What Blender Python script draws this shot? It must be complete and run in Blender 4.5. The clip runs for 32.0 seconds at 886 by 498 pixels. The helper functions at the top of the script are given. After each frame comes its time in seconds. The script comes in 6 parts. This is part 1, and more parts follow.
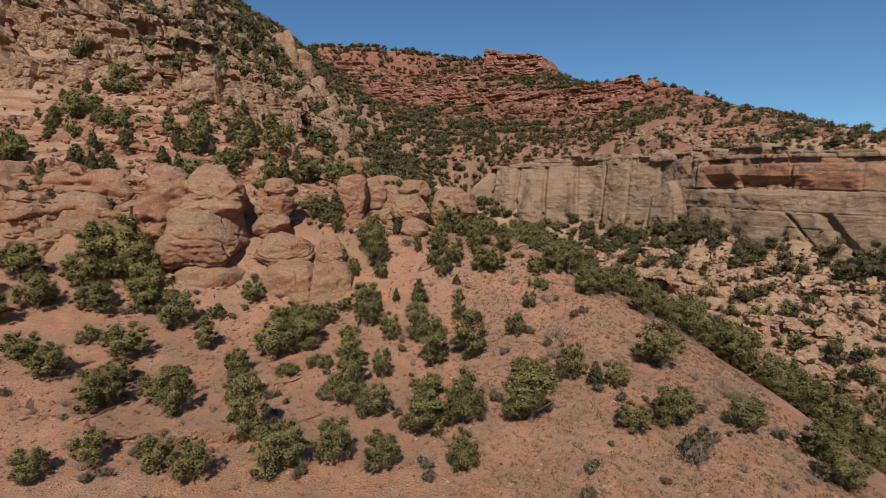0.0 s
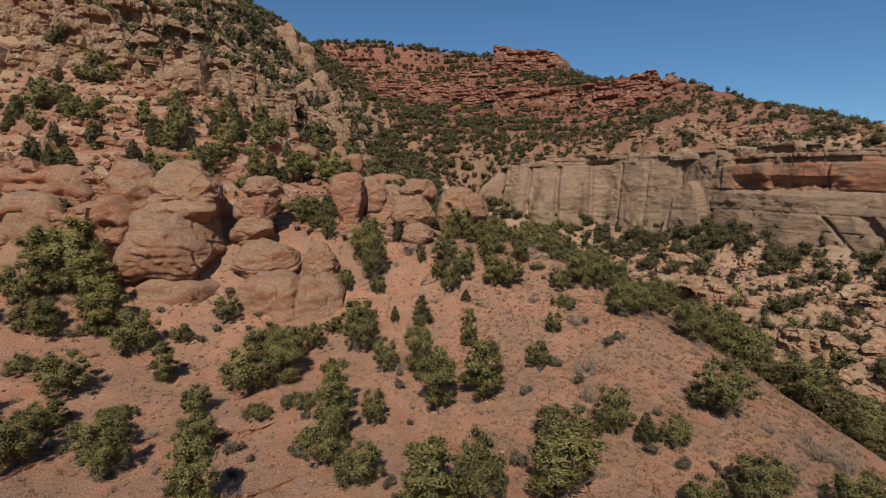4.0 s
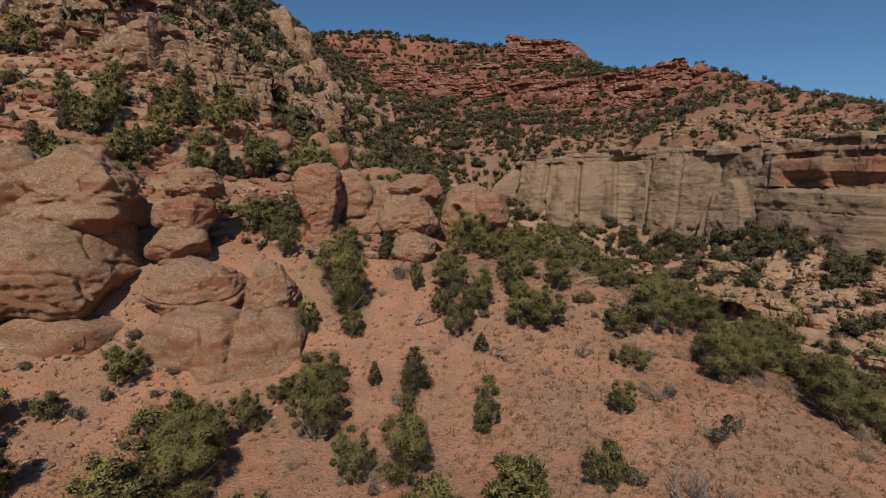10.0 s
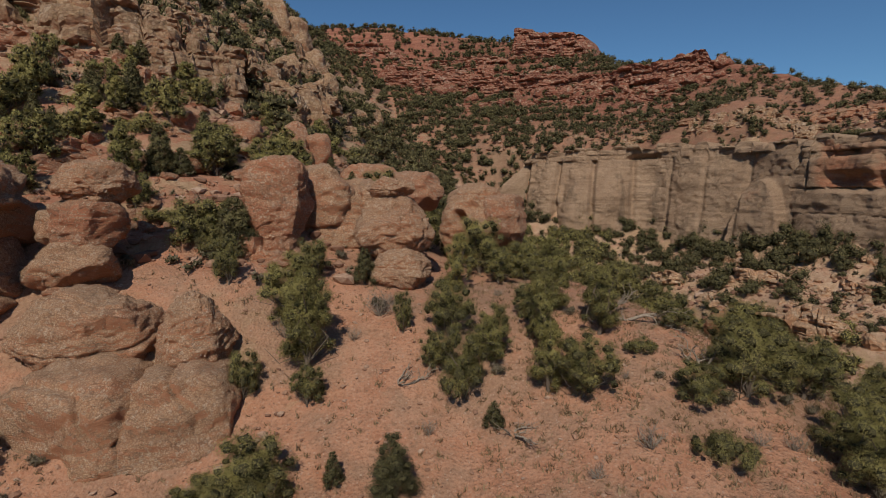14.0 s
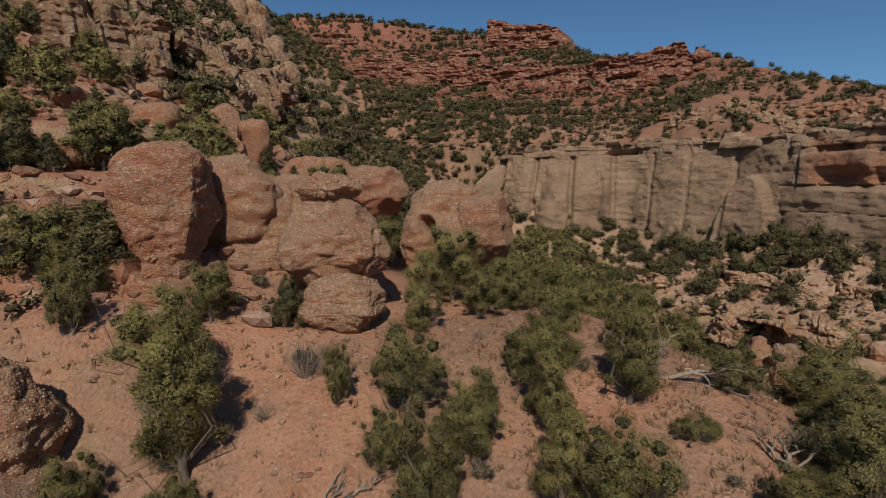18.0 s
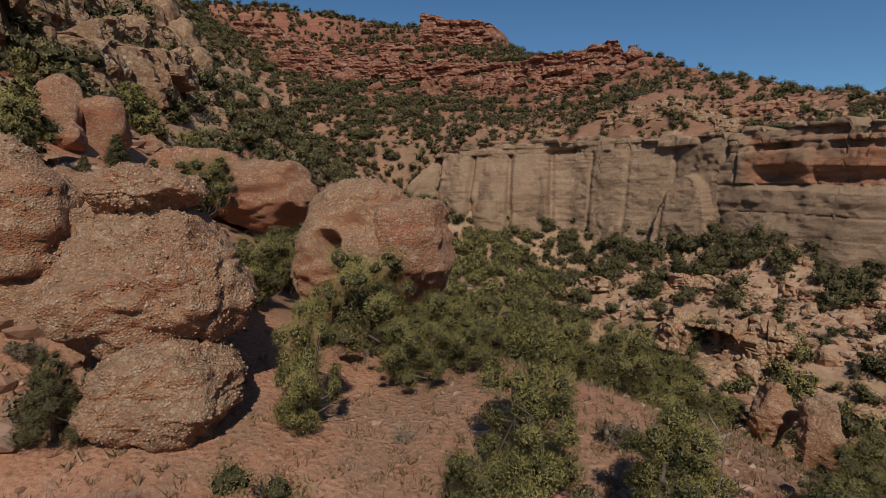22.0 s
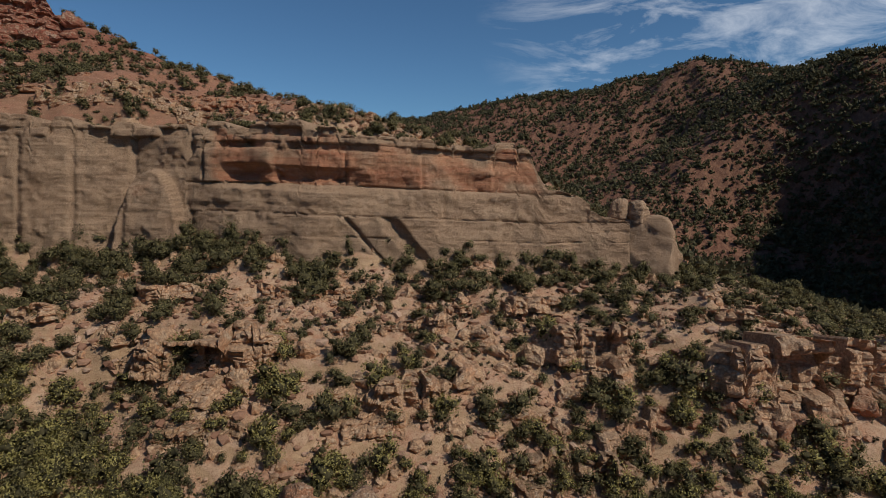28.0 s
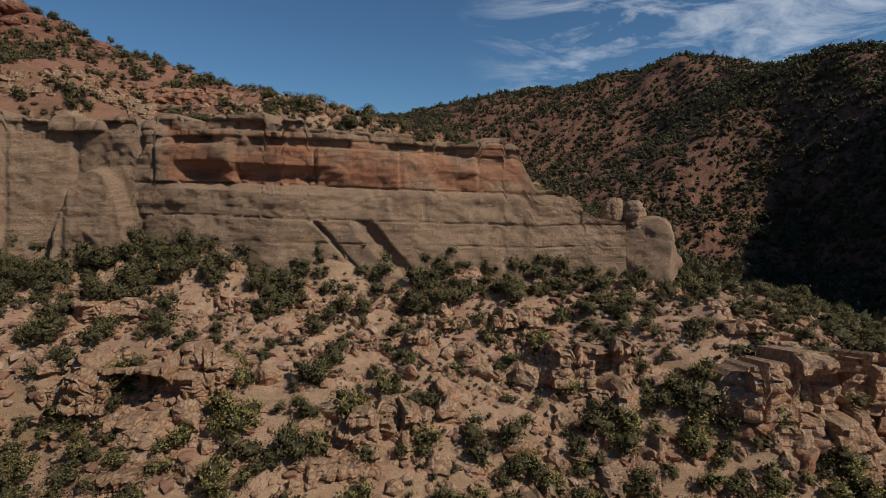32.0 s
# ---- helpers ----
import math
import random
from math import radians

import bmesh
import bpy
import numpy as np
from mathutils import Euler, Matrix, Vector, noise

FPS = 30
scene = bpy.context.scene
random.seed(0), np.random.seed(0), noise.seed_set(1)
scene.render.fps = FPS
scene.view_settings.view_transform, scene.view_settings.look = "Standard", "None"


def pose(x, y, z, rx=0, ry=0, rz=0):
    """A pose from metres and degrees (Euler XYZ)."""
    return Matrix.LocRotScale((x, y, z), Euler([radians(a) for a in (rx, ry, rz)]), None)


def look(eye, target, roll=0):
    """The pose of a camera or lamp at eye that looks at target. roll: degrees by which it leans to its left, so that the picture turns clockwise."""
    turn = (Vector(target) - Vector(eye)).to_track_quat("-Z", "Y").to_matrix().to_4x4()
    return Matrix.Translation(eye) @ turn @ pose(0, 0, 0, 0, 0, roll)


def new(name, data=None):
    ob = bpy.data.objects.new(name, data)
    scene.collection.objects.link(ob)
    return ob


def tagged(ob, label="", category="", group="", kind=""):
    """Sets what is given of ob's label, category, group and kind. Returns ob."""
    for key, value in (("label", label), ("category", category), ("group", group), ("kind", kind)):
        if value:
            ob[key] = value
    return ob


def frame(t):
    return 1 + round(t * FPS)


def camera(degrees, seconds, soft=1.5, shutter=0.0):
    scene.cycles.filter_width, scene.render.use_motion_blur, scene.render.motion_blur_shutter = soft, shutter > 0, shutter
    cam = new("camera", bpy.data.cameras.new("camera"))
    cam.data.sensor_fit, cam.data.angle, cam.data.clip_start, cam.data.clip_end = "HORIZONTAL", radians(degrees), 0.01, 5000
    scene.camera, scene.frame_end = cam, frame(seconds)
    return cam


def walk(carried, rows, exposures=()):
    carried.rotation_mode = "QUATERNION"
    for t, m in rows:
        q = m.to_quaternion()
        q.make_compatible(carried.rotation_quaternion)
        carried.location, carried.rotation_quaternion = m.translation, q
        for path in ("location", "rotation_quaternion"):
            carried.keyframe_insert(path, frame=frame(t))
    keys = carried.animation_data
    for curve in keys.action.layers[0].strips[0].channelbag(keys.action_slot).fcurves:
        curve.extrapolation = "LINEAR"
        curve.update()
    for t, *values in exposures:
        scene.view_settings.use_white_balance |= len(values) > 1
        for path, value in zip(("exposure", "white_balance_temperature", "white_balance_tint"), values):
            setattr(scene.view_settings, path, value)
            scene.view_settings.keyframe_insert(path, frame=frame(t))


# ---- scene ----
cam = camera(79.0, 32.0, soft=0.55)
PATH = [
    (0, (0.009, -12.943, 18.28), (0.043, -10.952, 18.094), -0.2),
    (1, (0.104, -10.864, 18.296), (0.135, -8.873, 18.109), -0.1),
    (2, (0.112, -8.389, 18.422), (0.137, -6.398, 18.235), -0.1),
    (3, (0.13, -5.725, 18.517), (0.144, -3.733, 18.33), 0.0),
    (5.5, (0.32, 1.631, 18.504), (0.319, 3.622, 18.318), -0.1),
    (6, (0.378, 3.141, 18.502), (0.373, 5.132, 18.315), -0.1),
    (7, (0.501, 6.22, 18.513), (0.49, 8.211, 18.327), -0.2),
    (8, (0.585, 9.426, 18.56), (0.567, 11.417, 18.373), -0.1),
    (9, (0.591, 12.697, 18.623), (0.57, 14.688, 18.432), 0.0),
    (10, (0.61, 15.973, 18.663), (0.582, 17.964, 18.473), 0.0),
    (11, (0.67, 19.258, 18.681), (0.635, 21.249, 18.492), -0.1),
    (12, (0.784, 22.51, 18.737), (0.745, 24.5, 18.546), -0.1),
    (13, (0.883, 25.68, 18.851), (0.838, 27.67, 18.659), 0.1),
    (14, (0.968, 28.718, 18.968), (0.918, 30.708, 18.777), 0.1),
    (14.5, (1.007, 30.175, 19.028), (0.954, 32.165, 18.839), -0.2),
    (16.5, (1.193, 35.498, 19.223), (1.15, 37.489, 19.03), -0.2),
    (17, (1.266, 36.821, 19.249), (1.26, 38.811, 19.054), -0.1),
    (18, (1.446, 39.465, 19.283), (1.494, 41.454, 19.081), 0.0),
    (19, (1.677, 42.085, 19.312), (1.771, 44.073, 19.107), -0.1),
    (20, (1.976, 44.694, 19.363), (2.11, 46.679, 19.159), -0.1),
    (21, (2.369, 47.24, 19.434), (2.543, 49.222, 19.229), -0.3),
    (21.5, (2.592, 48.567, 19.466), (2.805, 50.545, 19.262), -0.2),
    (22, (2.842, 49.919, 19.491), (3.124, 51.888, 19.287), -0.2),
    (22.5, (3.12, 51.228, 19.51), (3.496, 53.182, 19.304), -0.2),
    (23, (3.411, 52.417, 19.545), (3.89, 54.348, 19.338), -0.2),
    (23.5, (3.705, 53.474, 19.607), (4.331, 55.362, 19.398), -0.2),
    (24, (4.043, 54.433, 19.685), (4.887, 56.233, 19.471), -0.2),
    (24.5, (4.531, 55.374, 19.736), (5.637, 57.025, 19.517), -0.4),
    (25, (5.242, 56.345, 19.738), (6.563, 57.83, 19.517), -0.4),
    (25.5, (6.174, 57.322, 19.7), (7.621, 58.684, 19.479), -0.3),
    (26, (7.193, 58.206, 19.666), (8.775, 59.408, 19.443), -0.3),
    (26.5, (8.171, 58.997, 19.639), (9.845, 60.068, 19.418), -0.2),
    (28.5, (11.954, 61.721, 19.409), (13.687, 62.696, 19.193), -0.0),
    (29, (12.955, 62.369, 19.465), (14.697, 63.327, 19.245), -0.0),
    (29.5, (14.002, 63.007, 19.555), (15.751, 63.952, 19.334), -0.0),
    (30, (15.102, 63.636, 19.654), (16.852, 64.58, 19.433), -0.1),
    (30.5, (16.262, 64.259, 19.737), (18.013, 65.199, 19.515), -0.0),
    (31, (17.482, 64.877, 19.801), (19.24, 65.805, 19.577), -0.1),
    (31.5, (18.758, 65.5, 19.857), (20.52, 66.421, 19.635), -0.2),
    (32, (20.083, 66.137, 19.928), (21.844, 67.059, 19.705), -0.2),
]
walk(cam, [(t, look(eye, target, roll)) for t, eye, target, roll in PATH], exposures=[(0, -0.05), (6, -0.24), (14, -0.36), (20, -0.34), (24, -0.34), (32, -0.44)])

# ---- world and sun ----
SUN_AZ, SUN_EL = radians(186), radians(44)      # compass angle from +y towards +x, and height
sun_way = Vector((math.sin(SUN_AZ) * math.cos(SUN_EL), math.cos(SUN_AZ) * math.cos(SUN_EL), math.sin(SUN_EL)))
sun = new("sun", bpy.data.lights.new("sun", "SUN"))
sun.data.energy, sun.data.angle, sun.data.color = 4.3, radians(0.53), (1.0, 0.915, 0.785)
sun.matrix_world = look((0, 0, 0), -sun_way)

world = bpy.data.worlds.new("sky")
scene.world = world
world.use_nodes = True
wt = world.node_tree
wt.nodes.clear()
sky = wt.nodes.new("ShaderNodeTexSky")
sky.sky_type, sky.sun_disc = "NISHITA", False
sky.sun_elevation, sky.sun_rotation = SUN_EL, SUN_AZ
sky.altitude, sky.air_density, sky.dust_density, sky.ozone_density = 1500, 1.0, 0.15, 2.2
back = wt.nodes.new("ShaderNodeBackground")
back.inputs["Strength"].default_value = 0.080
wout = wt.nodes.new("ShaderNodeOutputWorld")
# the deep clear blue of high desert air
wtint = wt.nodes.new("ShaderNodeMix")
wtint.data_type, wtint.blend_type = "RGBA", "MULTIPLY"
wtint.inputs["Factor"].default_value = 1.0
wtint.inputs["B"].default_value = (0.70, 1.00, 1.16, 1)
wt.links.new(sky.outputs[0], wtint.inputs["A"])
# thin streaks of high cloud over the eastern hills
wco = wt.nodes.new("ShaderNodeTexCoord")
wmap = wt.nodes.new("ShaderNodeMapping")
wmap.inputs["Rotation"].default_value = (0.0, radians(-18), radians(20))
wmap.inputs["Scale"].default_value = (2.2, 3.0, 11.0)
wn = wt.nodes.new("ShaderNodeTexNoise")
wn.inputs["Scale"].default_value, wn.inputs["Detail"].default_value, wn.inputs["Roughness"].default_value = 1.6, 9.0, 0.62
wn.inputs["Distortion"].default_value = 0.6
wr = wt.nodes.new("ShaderNodeMapRange")
wr.inputs["From Min"].default_value, wr.inputs["From Max"].default_value = 0.45, 0.92
wdot = wt.nodes.new("ShaderNodeVectorMath")
wdot.operation = "DOT_PRODUCT"
wdot.inputs[1].default_value = Vector((0.96, 0.0, 0.30)).normalized()
wr2 = wt.nodes.new("ShaderNodeMapRange")
wr2.inputs["From Min"].default_value, wr2.inputs["From Max"].default_value = 0.905, 0.985
wmul = wt.nodes.new("ShaderNodeMath")
wmul.operation = "MULTIPLY"
wmix = wt.nodes.new("ShaderNodeMix")
wmix.data_type = "RGBA"
wmix.inputs["B"].default_value = (17.0, 17.3, 17.8, 1)
for a, b in ((wco.outputs["Generated"], wmap.inputs["Vector"]), (wmap.outputs[0], wn.inputs["Vector"]), (wn.outputs["Fac"], wr.inputs["Value"]),
             (wco.outputs["Generated"], wdot.inputs[0]), (wdot.outputs["Value"], wr2.inputs["Value"]), (wr.outputs[0], wmul.inputs[0]),
             (wr2.outputs[0], wmul.inputs[1]), (wmul.outputs[0], wmix.inputs["Factor"]), (wtint.outputs["Result"], wmix.inputs["A"]),
             (wmix.outputs["Result"], back.inputs["Color"]), (back.outputs[0], wout.inputs["Surface"])):
    wt.links.new(a, b)

# ---- materials ----
class Nodes:
    """A short way to write a node material."""

    def __init__(self, name, rough=0.9):
        self.mat = bpy.data.materials.new(name)
        self.mat.use_nodes = True
        self.t = self.mat.node_tree
        self.bsdf = self.t.nodes["Principled BSDF"]
        self.bsdf.inputs["Roughness"].default_value = rough
        self.bsdf.inputs["Specular IOR Level"].default_value = 0.25
        self.place = self.t.nodes.new("ShaderNodeNewGeometry").outputs["Position"]

    def link(self, a, b):
        self.t.links.new(a, b)

    def put(self, socket, value):
        if isinstance(value, (int, float)):
            socket.default_value = value
        elif isinstance(value, tuple):
            socket.default_value = (*value, 1) if len(value) == 3 and socket.type == "RGBA" else value
        else:
            self.link(value, socket)

    def scaled(self, x, y, z):
        n = self.t.nodes.new("ShaderNodeVectorMath")
        n.operation = "MULTIPLY"
        self.link(self.place, n.inputs[0])
        n.inputs[1].default_value = (x, y, z)
        return n.outputs[0]

    def noise(self, scale, detail=5.0, rough=0.6, at=None, distort=0.0):
        n = self.t.nodes.new("ShaderNodeTexNoise")
        self.link(at or self.place, n.inputs["Vector"])
        n.inputs["Scale"].default_value, n.inputs["Detail"].default_value = scale, detail
        n.inputs["Roughness"].default_value, n.inputs["Distortion"].default_value = rough, distort
        return n.outputs["Fac"]

    def cells(self, scale, out="Distance", at=None, feature="F1"):
        n = self.t.nodes.new("ShaderNodeTexVoronoi")
        n.feature = feature
        self.link(at or self.place, n.inputs["Vector"])
        n.inputs["Scale"].default_value = scale
        return n.outputs[out]

    def ramp(self, fac, *stops):
        n = self.t.nodes.new("ShaderNodeValToRGB")
        while len(n.color_ramp.elements) < len(stops):
            n.color_ramp.elements.new(0.5)
        for e, (p, c) in zip(n.color_ramp.elements, stops):
            e.position, e.color = p, ((c, c, c, 1) if isinstance(c, (int, float)) else (*c, 1))
        self.link(fac, n.inputs[0])
        return n.outputs[0]

    def mix(self, fac, a, b, blend="MIX"):
        n = self.t.nodes.new("ShaderNodeMix")
        n.data_type, n.blend_type = "RGBA", blend
        self.put(n.inputs["Factor"], fac)
        self.put(n.inputs["A"], a)
        self.put(n.inputs["B"], b)
        return n.outputs["Result"]

    def math(self, op, a, b=0.0, c=0.0):
        n = self.t.nodes.new("ShaderNodeMath")
        n.operation, n.use_clamp = op, False
        for s, v in zip(n.inputs, (a, b, c)):
            self.put(s, v)
        return n.outputs[0]

    def attr(self, name):
        n = self.t.nodes.new("ShaderNodeAttribute")
        n.attribute_name = name
        return n.outputs["Fac"]

    def random(self):
        return self.t.nodes.new("ShaderNodeObjectInfo").outputs["Random"]

    def island(self):
        return self.t.nodes.new("ShaderNodeNewGeometry").outputs["Random Per Island"]

    def normal_z(self):
        g = self.t.nodes.new("ShaderNodeNewGeometry")
        s = self.t.nodes.new("ShaderNodeSeparateXYZ")
        self.link(g.outputs["True Normal"], s.inputs[0])
        return s.outputs["Z"]

    def done(self, colour, height=None, strength=0.5, distance=0.05):
        self.put(self.bsdf.inputs["Base Color"], colour)
        if height is not None:
            n = self.t.nodes.new("ShaderNodeBump")
            n.inputs["Strength"].default_value, n.inputs["Distance"].default_value = strength, distance
            self.link(height, n.inputs["Height"])
            self.link(n.outputs[0], self.bsdf.inputs["Normal"])
        return self.mat


def ground_material():
    m = Nodes("ground_soil", 0.95)
    big, mid, fine = m.noise(0.06, 4), m.noise(0.55, 6), m.noise(7.0, 6, 0.7)
    soil = m.mix(m.ramp(mid, (0.35, 0), (0.66, 1)), (0.385, 0.170, 0.096), (0.470, 0.250, 0.155))
    soil = m.mix(m.ramp(m.noise(0.22, 6, 0.68), (0.44, 0), (0.56, 0.75)), soil, (0.290, 0.180, 0.118))
    soil = m.mix(m.ramp(fine, (0.46, 0), (0.72, 0.6)), soil, (0.46, 0.28, 0.185))
    rosy = m.mix(m.ramp(mid, (0.38, 0), (0.62, 1)), (0.36, 0.128, 0.072), (0.385, 0.182, 0.112))
    soil = m.mix(m.math("MULTIPLY", m.attr("rosy"), 0.85), soil, rosy)
    # bleached slopes and broken pale rock
    tan = m.mix(m.ramp(mid, (0.3, 0), (0.7, 1)), (0.40, 0.252, 0.168), (0.56, 0.392, 0.265))
    tan = m.mix(m.ramp(m.noise(0.35, 5, 0.7), (0.45, 0), (0.6, 0.7)), tan, (0.40, 0.20, 0.120))
    shatter = m.noise(1.6, 7, 0.8, m.scaled(0.8, 0.8, 1.6))
    tan = m.mix(m.ramp(shatter, (0.52, 0), (0.66, 0.8)), tan, (0.52, 0.39, 0.27))
    tan = m.mix(m.ramp(shatter, (0.34, 0.8), (0.44, 0)), tan, (0.20, 0.115, 0.070))
    edge = m.math("ADD", m.attr("pale"), m.math("MULTIPLY", m.math("SUBTRACT", big, 0.5), 1.2))
    ground = m.mix(m.ramp(edge, (0.35, 0), (0.65, 1)), soil, tan)
    # dark red ledges, banded level
    bands = m.noise(1.0, 5, 0.65, m.scaled(0.03, 0.03, 0.9))
    red = m.mix(m.ramp(bands, (0.36, 0), (0.62, 1)), (0.20, 0.070, 0.046), (0.33, 0.135, 0.088))
    ground = m.mix(m.ramp(m.math("ADD", m.attr("ruddy"), m.math("MULTIPLY", m.math("SUBTRACT", mid, 0.5), 0.5)), (0.4, 0), (0.6, 1)), ground, m.mix(m.ramp(fine, (0.4, 0), (0.65, 1)), (0.31, 0.132, 0.083), (0.42, 0.218, 0.140)))
    # bare rock where it is steep
    bed = m.noise(1.0, 6, 0.7, m.scaled(0.25, 0.25, 1.6))
    rock = m.mix(m.ramp(bed, (0.3, 0), (0.7, 1)), (0.30, 0.19, 0.115), (0.50, 0.35, 0.215))
    rock = m.mix(m.attr("ruddy"), rock, red)
    steep = m.math("ADD", m.normal_z(), m.math("MULTIPLY", m.math("SUBTRACT", mid, 0.5), 0.5))
    ground = m.mix(m.ramp(steep, (0.56, 1), (0.74, 0)), ground, rock)
    # brown litter above the cliff, and a darker mottled brown over the far hills
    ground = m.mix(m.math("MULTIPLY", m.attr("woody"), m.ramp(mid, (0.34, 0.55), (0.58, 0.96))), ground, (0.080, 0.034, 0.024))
    stones = m.ramp(m.cells(5.0), (0.0, 1), (0.55, 0))
    speck = m.math("MULTIPLY", m.ramp(m.cells(8.0, "Color"), (0.80, 0), (0.84, 1)), m.ramp(m.cells(8.0), (0.28, 1), (0.40, 0)))
    ground = m.mix(m.math("MULTIPLY", speck, 0.5), ground, (0.53, 0.41, 0.32))
    grit_and_shadow = m.noise(26.0, 4, 0.75)
    # dark specks in the grit paint the shadows of small pebbles
    ground = m.mix(m.ramp(grit_and_shadow, (0.34, 0.5), (0.45, 0.0)), ground, (0.23, 0.095, 0.054))
    ground = m.mix(m.ramp(m.noise(2.6, 5, 0.7), (0.34, 0.6), (0.45, 0.0)), ground, (0.235, 0.120, 0.072))
    tuft = m.noise(5.5, 4, 0.6)
    ground = m.mix(m.ramp(tuft, (0.36, 0.55), (0.44, 0.0)), ground, (0.215, 0.125, 0.078))
    ground = m.mix(m.ramp(tuft, (0.56, 0.0), (0.66, 0.35)), ground, (0.52, 0.335, 0.225))
    return m.done(ground, m.math("ADD", m.math("ADD", fine, m.math("MULTIPLY", grit_and_shadow, 0.5)), m.math("ADD", m.math("MULTIPLY", stones, 0.8), m.math("MULTIPLY", m.math("MULTIPLY", m.attr("pale"), shatter), 3.0))), 0.75, 0.13)


def conglomerate(name, warm, cool, red, size=6.0, depth=0.14):
    """Pebbly rock: rounded stones in a gritty matrix, varnished on top, fresh red below."""
    m = Nodes(name, 0.92)
    big, mid = m.noise(0.28, 5), m.noise(1.3, 7, 0.68)
    base = m.mix(m.ramp(big, (0.35, 0), (0.62, 1)), warm, cool)
    base = m.mix(m.ramp(m.noise(0.5, 5, 0.6, m.scaled(0.5, 0.5, 1.6)), (0.50, 0), (0.66, 0.85)), base, red)
    peb, hue = m.cells(size), m.cells(size, "Color")
    base = m.mix(m.ramp(hue, (0.10, 0.5), (0.40, 0.0)), base, (warm[0] * 0.62, warm[1] * 0.60, warm[2] * 0.60))
    base = m.mix(m.ramp(hue, (0.50, 0.0), (0.90, 0.6)), base, (0.57, 0.41, 0.28))
    base = m.mix(m.ramp(m.cells(size * 0.55, "Color"), (0.74, 0.0), (0.82, 0.6)), base, (0.58, 0.45, 0.33))
    base = m.mix(m.ramp(m.noise(size * 1.5, 5, 0.8), (0.34, 0.5), (0.45, 0.0)), base, (0.19, 0.105, 0.066))
    base = m.mix(m.ramp(peb, (0.40, 0.0), (0.72, 0.5)), base, (0.20, 0.100, 0.060))
    base = m.mix(m.ramp(mid, (0.28, 0.5), (0.42, 0)), base, (0.19, 0.105, 0.068))
    varnish = m.noise(0.75, 6, 0.7, None, 0.8)
    base = m.mix(m.ramp(varnish, (0.54, 0), (0.64, 0.28)), base, (0.24, 0.170, 0.120))
    beds = m.noise(1.0, 4, 0.6, m.scaled(0.12, 0.12, 1.1))
    base = m.mix(m.ramp(beds, (0.34, 0.35), (0.45, 0)), base, (warm[0] * 0.5, warm[1] * 0.42, warm[2] * 0.4))
    crack = m.noise(0.9, 3, 0.5, m.scaled(0.7, 0.7, 1.5), 1.2)
    base = m.mix(m.ramp(crack, (0.475, 0.0), (0.497, 0.5), (0.503, 0.5), (0.525, 0.0)), base, (0.13, 0.072, 0.046))
    # a grey-brown crust on faces that look up
    upward = m.math("ADD", m.normal_z(), m.math("MULTIPLY", m.math("SUBTRACT", mid, 0.5), 1.4))
    base = m.mix(m.ramp(upward, (0.55, 0.0), (0.90, 0.32)), base, (0.260, 0.185, 0.128))
    # fresh red rock on faces that lean out, where no crust has formed
    lean = m.math("ADD", m.math("ADD", m.normal_z(), 0.5), m.math("MULTIPLY", m.math("SUBTRACT", big, 0.5), 1.6))
    base = m.mix(m.ramp(lean, (0.15, 0.75), (0.50, 0.0)), base, red)
    lump = m.ramp(peb, (0.0, 1), (0.6, 0))
    h = m.math("ADD", m.math("MULTIPLY", lump, 0.8), m.math("ADD", m.math("MULTIPLY", mid, 1.6), m.noise(16, 5, 0.8)))
    return m.done(base, h, 0.9, depth)


def wall_material():
    """The long grey cliff: level-bedded and stained, orange where the beds break back."""
    m = Nodes("cliff_rock", 0.93)
    bed = m.noise(1.0, 5, 0.65, m.scaled(0.06, 0.06, 0.9))
    lines = m.noise(1.0, 4, 0.7, m.scaled(0.10, 0.10, 4.2))
    streak = m.noise(1.0, 6, 0.65, m.scaled(0.16, 0.16, 0.03))
    patch, fine = m.noise(0.09, 6, 0.65), m.noise(1.7, 9, 0.78)
    grey = m.mix(m.ramp(patch, (0.36, 0), (0.64, 1)), (0.275, 0.178, 0.114), (0.385, 0.262, 0.172))
    grey = m.mix(m.ramp(bed, (0.36, 0.35), (0.45, 0)), grey, (0.19, 0.112, 0.070))
    grey = m.mix(m.ramp(streak, (0.55, 0), (0.66, 0.55)), grey, (0.125, 0.088, 0.060))
    orange = m.mix(m.ramp(bed, (0.35, 0), (0.62, 1)), (0.31, 0.118, 0.064), (0.43, 0.220, 0.126))
    orange = m.mix(m.ramp(streak, (0.50, 0), (0.66, 0.6)), orange, (0.20, 0.125, 0.082))
    f = m.math("ADD", m.attr("fresh"), m.math("MULTIPLY", m.math("SUBTRACT", patch, 0.5), 1.3))
    col = m.mix(m.ramp(f, (0.35, 0), (0.6, 1)), grey, orange)
    col = m.mix(m.ramp(lines, (0.32, 0.42), (0.40, 0)), col, (0.13, 0.080, 0.052))
    col = m.mix(m.ramp(fine, (0.34, 0.6), (0.44, 0)), col, (0.14, 0.088, 0.058))
    col = m.mix(m.ramp(fine, (0.54, 0), (0.68, 0.65)), col, (0.45, 0.335, 0.23))
    grain = m.noise(4.5, 6, 0.8)
    col = m.mix(m.ramp(grain, (0.36, 0.6), (0.46, 0)), col, (0.15, 0.095, 0.062))
    col = m.mix(m.ramp(grain, (0.55, 0), (0.66, 0.5)), col, (0.47, 0.35, 0.245))
    return m.done(col, m.math("ADD", m.math("ADD", fine, m.math("MULTIPLY", grain, 0.5)), m.math("MULTIPLY", lines, 0.35)), 1.0, 0.34)


